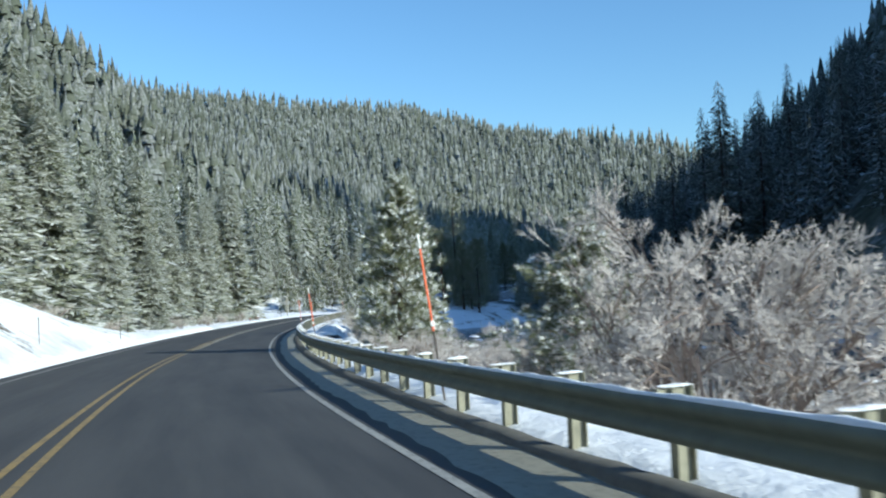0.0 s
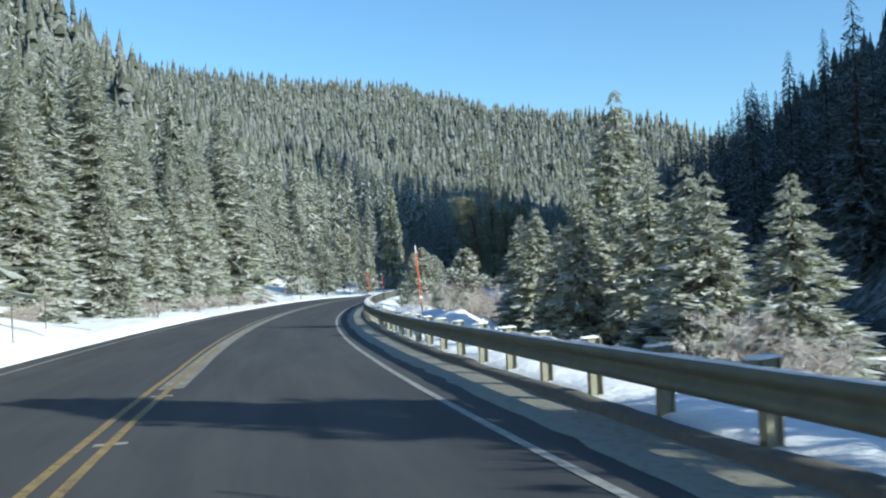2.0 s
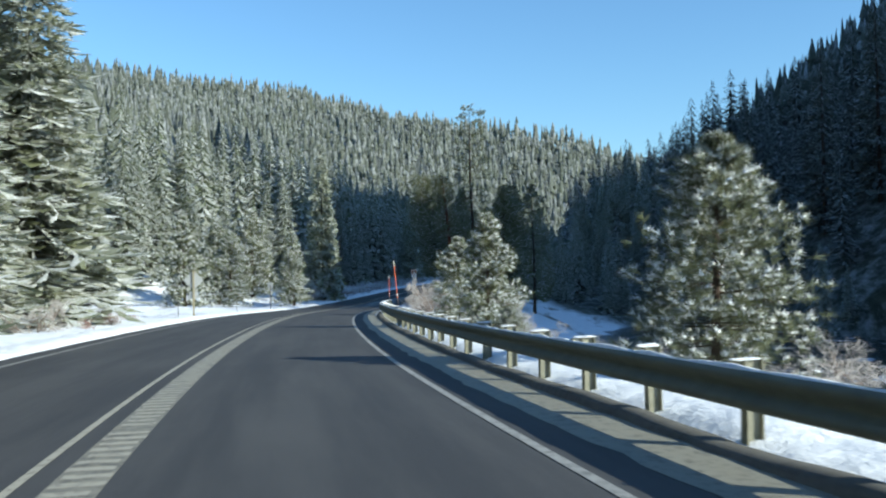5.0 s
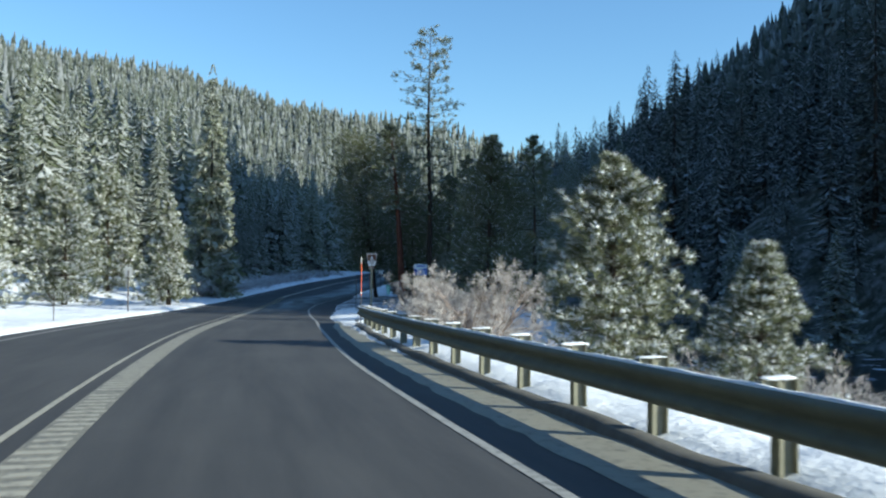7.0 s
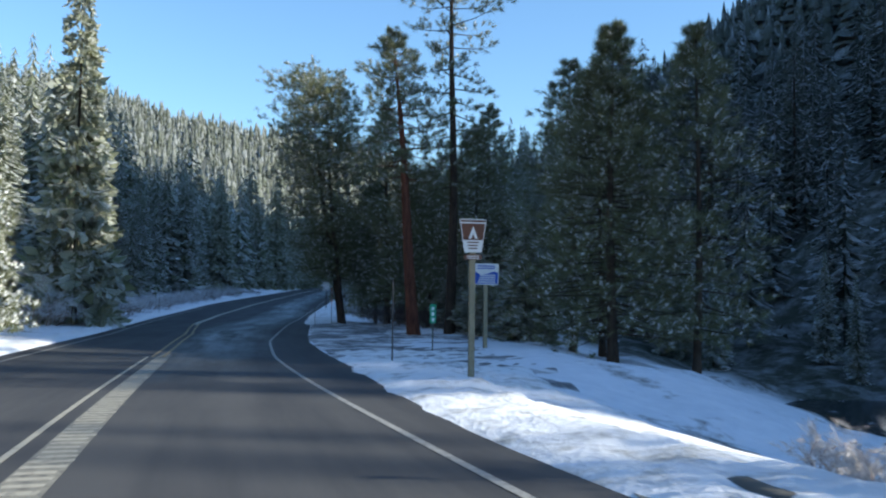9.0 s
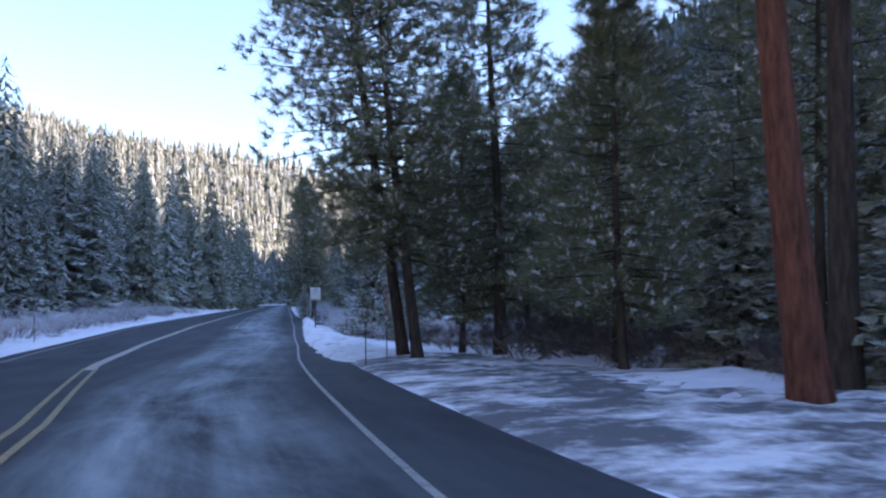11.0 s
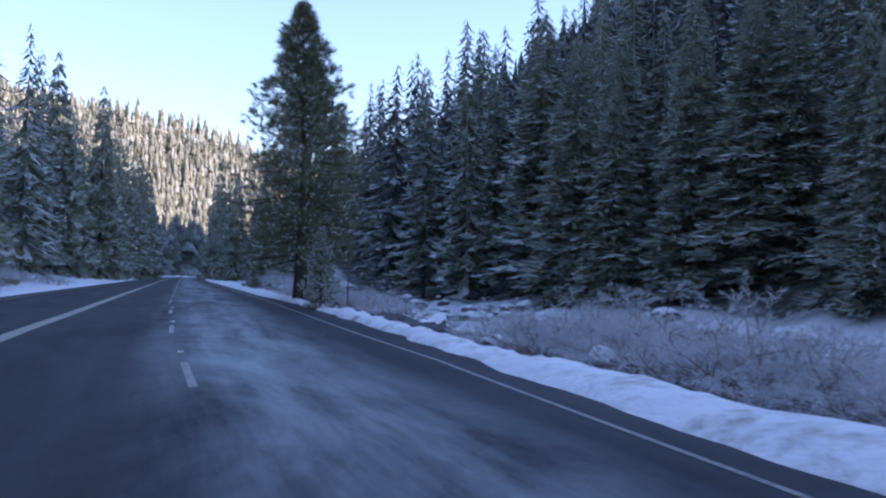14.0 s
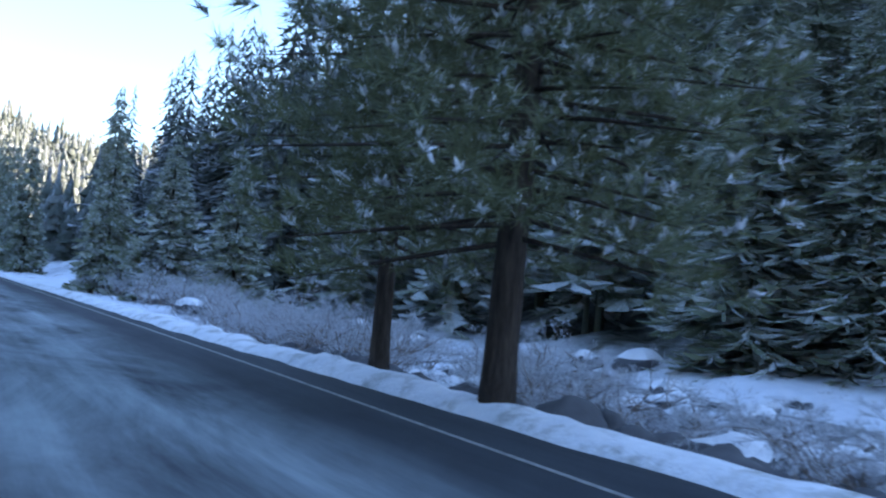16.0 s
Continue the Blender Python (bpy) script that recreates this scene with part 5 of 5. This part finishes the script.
    for n, (s, d, h, w) in enumerate(rimed):
        # shrubs past 184 m stand in the shade and take the whiter rime
        in_shade = s > 184
        ob = thing_from("rimed_shrub", (white if in_shade else kinds)[n % 3], stand_at(s, d), "leafless rimed shrub, its frost coloured whiter for the shade" if in_shade else "leafless shrub with frost-whitened twigs", "shrub", "rimed shrubs along the road", n * 0.9)
        ob.scale = (h * w * 1.0, h * w * 1.0, h * 0.8)
    # wide bushes beside the end of the guardrail: along, across, top above the road, width
    wide = shrub_meshes(455, 24, 1.0, 1.0, STEM, RIME, 6)
    full = max(v.co.z for me in wide.values() for v in me.vertices)
    for s, d, top, w in ((138.8, 7.4, 2.6, 0.95), (145.5, 7.0, 2.4, 0.75), (142.4, 7.9, 1.7, 0.8), (115.8, 8.7, 1.7, 0.5)):
        h = top_over(s, d, top) / full
        ob = thing_from("spreading_shrub", wide, stand_at(s, d), "wide leafless bush with arching frosted branches", "shrub", "bushes by the end of the guardrail", s * 1.7)
        ob.scale = (h * w, h * w, h)
    big = thing_from("tall_rimed_shrub", shrub_meshes(450, 26, 1.0, 1.05, STEM, RIME, 6), stand_at(11.9, 7.5), "tall wide leafless bush with rime on every twig", "shrub", turn=0.4)
    big.scale = (5.0, 5.0, 5.6)
    # dark leafless undergrowth beneath the roadside pines
    bare = [shrub_meshes(430 + k, 10, 1.0, sp, STEM, DARK_TWIG, 5) for k, sp in enumerate((0.9, 1.3))]
    for n, s in enumerate(np.arange(186.0, 213.0, 0.8)):
        d, h = r.uniform(8.6, 14.5) if s > 196 else r.uniform(10.5, 15.0), r.uniform(1.6, 3.0)
        ob = thing_from("bare_shrub", bare[n % 2], stand_at(s, d), "dark leafless shrub under the pines", "shrub", "undergrowth beneath the pines", n * 1.1)
        ob.scale = (h * 1.2, h * 1.2, h)
    red = ((68.7, 9.6, top_over(68.7, 9.6, 2.75) / 0.8), (66.9, 10.2, top_over(66.9, 10.2, 2.75) / 0.8), (65.6, 9.6, 3.0), (67.6, 8.6, 2.4), (70.4, 8.8, 2.6), (71.0, 10.0, 3.0), (77.5, 8.8, 3.0), (80.0, 10.2, 2.8), (118.0, -8.2, 1.0), (126.5, -9.5, 1.0), (114.0, -8.0, 0.9), (121.0, 9.4, 1.6))
    kinds = [shrub_meshes(420 + k, 9, 1.0, sp, RED_TWIG, RED_TWIG, 5) for k, sp in enumerate((0.6, 0.8))]
    for n, (s, d, h) in enumerate(red):
        ob = thing_from("red_twig_shrub", kinds[n % 2], stand_at(s, d), "leafless shrub with reddish bare twigs", "shrub", "red-twigged shrubs", n * 0.9)
        ob.scale = (h * 0.8, h * 0.8, h * 0.8)


build_shrubs()


# ---- snow poles, delineators and signs ----
def bar(name, parent, mat, x0, x1, y0, y1, z0, z1, bevel=0.0, label=""):
    bm = bmesh.new()
    bmesh.ops.create_cube(bm, size=1.0, matrix=Matrix.Translation(((x0 + x1) / 2, (y0 + y1) / 2, (z0 + z1) / 2)) @ Matrix.Diagonal((x1 - x0, y1 - y0, z1 - z0, 1)))
    if bevel:
        bmesh.ops.bevel(bm, geom=bm.edges[:], offset=bevel, segments=2, affect="EDGES")
    return part(name, bm, mat, parent, label)


def rod(name, parent, mat, rad, z0, z1, label="", sides=10):
    verts, faces = [], []
    tube([np.array([0, 0, z0]), np.array([0, 0, z1])], [rad, rad], sides, verts, faces)
    faces.append(tuple(range(sides, 2 * sides)))
    return part(name, mesh_from(name, verts, faces, mat), None, parent, label)


def plate(name, parent, mat, outline, y0, y1, label=""):
    """A flat panel with this outline in x and z."""
    n = len(outline)
    verts = [(x, y0, z) for x, z in outline] + [(x, y1, z) for x, z in outline]
    faces = [tuple(range(n)), tuple(range(2 * n - 1, n - 1, -1))] + [(k, n + k, n + (k + 1) % n, (k + 1) % n) for k in range(n)]
    return part(name, mesh_from(name, verts, faces, mat), None, parent, label)


def rounded(w, h, z, rad, steps=4):
    pts = []
    for cx, cz, a in ((w / 2 - rad, z + h - rad, 0), (-w / 2 + rad, z + h - rad, 90), (-w / 2 + rad, z + rad, 180), (w / 2 - rad, z + rad, 270)):
        pts += [(cx + rad * math.cos(radians(a + 90 * k / steps)), cz + rad * math.sin(radians(a + 90 * k / steps))) for k in range(steps + 1)]
    return pts


def lettering(parent, text, size, x, y, z, mat):
    cu = bpy.data.curves.new("lettering", "FONT")
    cu.body, cu.size, cu.align_x, cu.extrude = text, size, "CENTER", 0.001
    tmp = bpy.data.objects.new("lettering", cu)
    me = bpy.data.meshes.new_from_object(tmp)
    bpy.data.objects.remove(tmp)
    me.materials.clear()
    me.materials.append(mat)
    ob = part("lettering", me, None, parent)
    ob.matrix_local = Matrix.Translation((x, y, z)) @ Matrix.Rotation(radians(90), 4, "X")
    return ob


def facing(s, d, turn=0.0, lean=0.0):
    return Matrix.Translation(stand_at(s, d)) @ Matrix.Rotation(heading(s) + radians(turn), 4, "Z") @ Matrix.Rotation(radians(lean), 4, "Y")


def build_poles():
    first = tagged(new("snow_pole"), "thin orange snow pole with white top behind the guardrail", "snow pole", "snow poles")
    rod("lower_post", first, POLE_DARK, 0.016, -0.3, 1.16, "dark metal post")
    rod("shaft", first, ORANGE, 0.0155, 1.16, 2.36)
    rod("white_tip", first, POLE_WHITE, 0.0165, 2.36, 2.58)
    bm = bmesh.new()
    bmesh.ops.create_uvsphere(bm, u_segments=12, v_segments=8, radius=0.04, matrix=Matrix.Translation((0, -0.012, 1.27)) @ Matrix.Diagonal((0.9, 0.5, 1.1, 1)))
    part("reflector", bm, POLE_WHITE, first, "white round reflector")
    spots = ((12.5, 0.3, -7), (33.6, 0.35, -6), (53.5, 0.32, -4), (79.0, 0.32, -3), (111.9, 0.32, -5), (142.2, 0.05, 0))
    for n, (s, out, lean) in enumerate(spots):
        m = facing(s, float(rail_line(s)) + out, 0, lean)
        if n == 0:
            first.matrix_world = m
        else:
            copy_thing(first, m)
    copy_thing(first, facing(199.4, 5.4))
    thin = tagged(new("delineator"), "slim dark roadside delineator post with a small reflector", "delineator", "delineator posts")
    rod("post", thin, POLE_DARK, 0.018, -0.3, 1.25)
    bar("reflector", thin, STEEL, -0.03, 0.03, -0.028, -0.018, 1.1, 1.2, 0, "small grey reflector")
    spots = ((41.5, -7.3), (58.5, -7.0), (65.2, -8.0), (80.8, -7.4), (100.0, -7.2), (128.0, -7.3), (145.0, -7.4), (190.7, -7.0), (196.3, 4.3), (216.0, -8.0))
    for n, (s, d) in enumerate(spots):
        if n == 0:
            thin.matrix_world = facing(s, d)
        else:
            copy_thing(thin, facing(s, d))
    tall = tagged(new("tall_delineator"), "tall thin dark marker post in roadside snow", "delineator")
    rod("post", tall, POLE_DARK, 0.022, -0.3, 2.35)
    tall.matrix_world = facing(164.6, 4.7)
    copy_thing(tall, facing(251.9, 6.0))


build_poles()


def build_signs():
    # passing-lane rule sign
    sign = tagged(new("rule_sign"), "white passing rule sign on a dark post in the snow", "road sign")
    bar("post", sign, POLE_DARK, -0.045, 0.045, 0.012, 0.06, -0.3, 2.7, 0.006)
    panel = plate("panel", sign, SIGN_WHITE, rounded(0.61, 0.76, 2.02, 0.04), -0.004, 0.008)
    plate("border", sign, SIGN_BLACK, rounded(0.575, 0.725, 2.0375, 0.035), -0.006, -0.0045)
    plate("face", sign, SIGN_WHITE, rounded(0.553, 0.703, 2.0485, 0.03), -0.0085, -0.0065)
    for k, word in enumerate(("KEEP", "RIGHT", "EXCEPT", "TO PASS")):
        lettering(sign, word, 0.145 if k < 2 else 0.125, 0, -0.0105, 2.585 - 0.165 * k, SIGN_BLACK)
    sign.matrix_world = facing(226.7, 5.35, 4)
    # recreation sign: brown, wider at the top, with a tent
    sign = tagged(new("campground_sign"), "brown trapezoid recreation sign with a white tent symbol", "road sign")
    bar("post", sign, POST_WOOD, -0.06, 0.06, 0.012, 0.12, -0.8, 2.9, 0.008)
    plate("panel", sign, SIGN_WHITE, ((-0.42, 3.05), (-0.27, 2.05), (0.27, 2.05), (0.42, 3.05)), 0.0, 0.01)
    plate("brown_field", sign, SIGN_BROWN, ((-0.37, 2.92), (-0.305, 2.42), (0.305, 2.42), (0.37, 2.92)), -0.005, -0.001)
    plate("header", sign, SIGN_BROWN, ((-0.39, 3.02), (-0.385, 2.96), (0.385, 2.96), (0.39, 3.02)), -0.004, -0.001, "strip of small unreadable writing")
    plate("tent", sign, SIGN_WHITE, ((-0.15, 2.46), (0, 2.84), (0.15, 2.46), (0.06, 2.46), (0, 2.62), (-0.06, 2.46)), -0.009, -0.006, "white tent symbol")
    for k in range(3):
        bar("writing", sign, SIGN_BROWN, -0.18 + 0.02 * k, 0.18 - 0.02 * k, -0.004, -0.001, 2.33 - 0.09 * k, 2.37 - 0.09 * k)
    bar("arrow_panel", sign, SIGN_BROWN, -0.27, 0.27, 0.0, 0.01, 1.83, 1.99, 0.004, "small brown panel")
    for k in range(2):
        bar("writing", sign, SIGN_WHITE, -0.2, 0.2, -0.004, -0.001, 1.86 + 0.06 * k, 1.885 + 0.06 * k)
    for ob in sign.children:
        if not ob.name.startswith("post"):
            ob.matrix_local = Matrix.Translation((0, 0, 3.05)) @ Matrix.Scale(0.7, 4) @ Matrix.Translation((0, 0, -3.05))
    sign.matrix_world = Matrix.Translation((0, 0, 0.45)) @ facing(158.8, 5.4, 0)
    # blue and white service sign
    sign = tagged(new("service_sign"), "blue and white roadside notice on a grey timber post", "road sign")
    bar("post", sign, POST_WOOD, -0.07, 0.07, 0.012, 0.15, -0.3, 2.55, 0.01)
    plate("panel", sign, SIGN_WHITE, rounded(0.92, 0.76, 2.3, 0.04), 0.0, 0.01)
    plate("blue_field", sign, SIGN_BLUE, ((-0.43, 2.34), (0.43, 2.34), (0.43, 2.74), (0.30, 2.78), (0.05, 2.70), (-0.2, 2.66), (-0.43, 2.80)), -0.004, -0.001)
    for k in range(4):
        bar("writing", sign, SIGN_WHITE, -0.3 + 0.03 * k, 0.34, -0.008, -0.005, 2.38 + 0.08 * k, 2.42 + 0.08 * k)
    for k in range(2):
        bar("writing", sign, SIGN_BLUE, -0.32, 0.32, -0.004, -0.001, 2.87 + 0.08 * k, 2.91 + 0.08 * k)
    sign.matrix_world = facing(171.7, 9.2, -2)
    # green marker
    sign = tagged(new("distance_marker"), "narrow green marker sign on a thin steel post", "road sign")
    bar("post", sign, STEEL, -0.02, 0.02, 0.006, 0.03, -0.3, 1.5, 0.004)
    plate("panel", sign, SIGN_GREEN, rounded(0.2, 0.62, 1.02, 0.02), 0.0, 0.005)
    for k in range(3):
        bar("marking", sign, SIGN_WHITE, -0.045, 0.045, -0.004, -0.001, 1.08 + 0.18 * k, 1.2 + 0.18 * k)
    sign.matrix_world = facing(169.8, 6.9, 0)
    # backs of signs for the other lane
    sign = tagged(new("warning_sign"), "bare metal back of a diamond warning sign on a timber post", "road sign")
    bar("post", sign, POST_WOOD, -0.05, 0.05, -0.10, -0.012, -0.3, 2.75, 0.008)
    plate("panel", sign, SIGN_BACK, ((0, 1.65), (0.53, 2.18), (0, 2.71), (-0.53, 2.18)), -0.008, 0.0)
    bar("plaque", sign, SIGN_BACK, -0.23, 0.23, -0.008, 0.0, 1.15, 1.58, 0.003, "small plaque back")
    sign.matrix_world = facing(128.7, -6.6, 6)
    sign = tagged(new("small_sign"), "small pale sign on a post beside a reddish stake", "road sign")
    bar("post", sign, POLE_DARK, -0.03, 0.03, -0.06, -0.01, -0.3, 2.3, 0.005)
    bar("panel", sign, SIGN_BACK, -0.21, 0.21, -0.008, 0.0, 1.96, 2.46, 0.003)
    sign.matrix_world = facing(158.9, -7.5, 0)


build_signs()


# ---- creek ----
def build_creek():
    s = np.arange(-58.0, 190.0, 3.0)
    strip("river_water", s, np.interp(s, (150, 168, 188), (12.5, 19, 27)), np.interp(s, (-58, 120, 190), (52, 46, 40)), -3.35, WATER, "dark river water with sheets of ice", "water", 8)
    s = np.arange(222.0, 420.0, 3.0)
    strip("creek_water", s, 18.0 + 0 * s, 22.5 + 0 * s, -1.42, WATER, "dark creek water between snowy boulders", "water", 6)
    r = np.random.RandomState(9)
    kinds = []
    for k in range(5):
        bm = bmesh.new()
        bmesh.ops.create_icosphere(bm, subdivisions=3, radius=1.0)
        cuts = [(Vector((r.normal(), r.normal(), r.normal() * 0.6)).normalized(), r.uniform(0.55, 0.85)) for _ in range(9)]
        for v in bm.verts:
            for axis, reach in cuts:             # broken faces
                over = v.co.dot(axis) - reach
                if over > 0:
                    v.co -= axis * over * 0.9
            v.co *= 1 + 0.28 * noise.noise(v.co * 1.3 + Vector((k * 7, 0, 0))) + 0.08 * noise.noise(v.co * 4 + Vector((0, k * 5, 0)))
            v.co.z *= 0.7
        body = bpy.data.meshes.new("stone")
        bm.to_mesh(body)
        body.materials.append(ROCK)
        for p in body.polygons:
            p.use_smooth = True
        cap = bm.copy()
        bm.free()
        low = 0.3
        bmesh.ops.delete(cap, geom=[v for v in cap.verts if v.co.z < low + 0.15 * noise.noise(v.co * 2.5)], context="VERTS")
        for v in cap.verts:
            v.co *= 1.03
            v.co.z += 0.16 * min(1, max(0, (v.co.z - low) * 3))
        snow = bpy.data.meshes.new("snow")
        cap.to_mesh(snow)
        cap.free()
        snow.materials.append(SNOW)
        for p in snow.polygons:
            p.use_smooth = True
        kinds.append({"stone": body, "snow": snow})
    for n in range(190):
        s, d = r.uniform(236, 310), r.uniform(7.9, 12.5) if n < 115 else r.uniform(12.5, 25)
        size = (r.uniform(0.3, 0.6) if n < 115 else r.uniform(0.35, 0.8)) * (1.5 if r.uniform() < 0.14 else 1)
        ob = thing_from("boulder", kinds[n % 5], stand_at(s, d, -0.18 * size), "dark river boulder capped with snow", "boulder", "boulders in the creek", r.uniform(0, 6.28))
        ob.scale = (size * r.uniform(0.8, 1.4), size, size * r.uniform(0.7, 1.0))
    for n in range(48):                          # bare stones tipped along the foot of the snow bank
        s, d, size = 247 + n * 0.6 + r.uniform(-0.4, 0.4), r.uniform(6.9, 8.2), r.uniform(0.27, 0.5)
        ob = thing_from("bank_stone", {"stone": kinds[n % 5]["stone"]}, stand_at(s, d, -0.15 * size), "dark bare stone at the foot of the snow bank", "boulder", "stones along the bank", r.uniform(0, 6.28))
        ob.scale = (size * r.uniform(0.8, 1.4), size, size * r.uniform(0.8, 1.2))
    for n in range(46):
        s, d = r.uniform(20, 150), r.uniform(13, 40)
        size = r.uniform(0.4, 0.9)
        p = road_point(s, d, -3.4)
        ob = thing_from("boulder", kinds[n % 5], Vector(p), "dark river boulder capped with snow", "boulder", "boulders in the river", r.uniform(0, 6.28))
        ob.scale = (size * r.uniform(0.9, 1.8), size, size * 0.6)


build_creek()
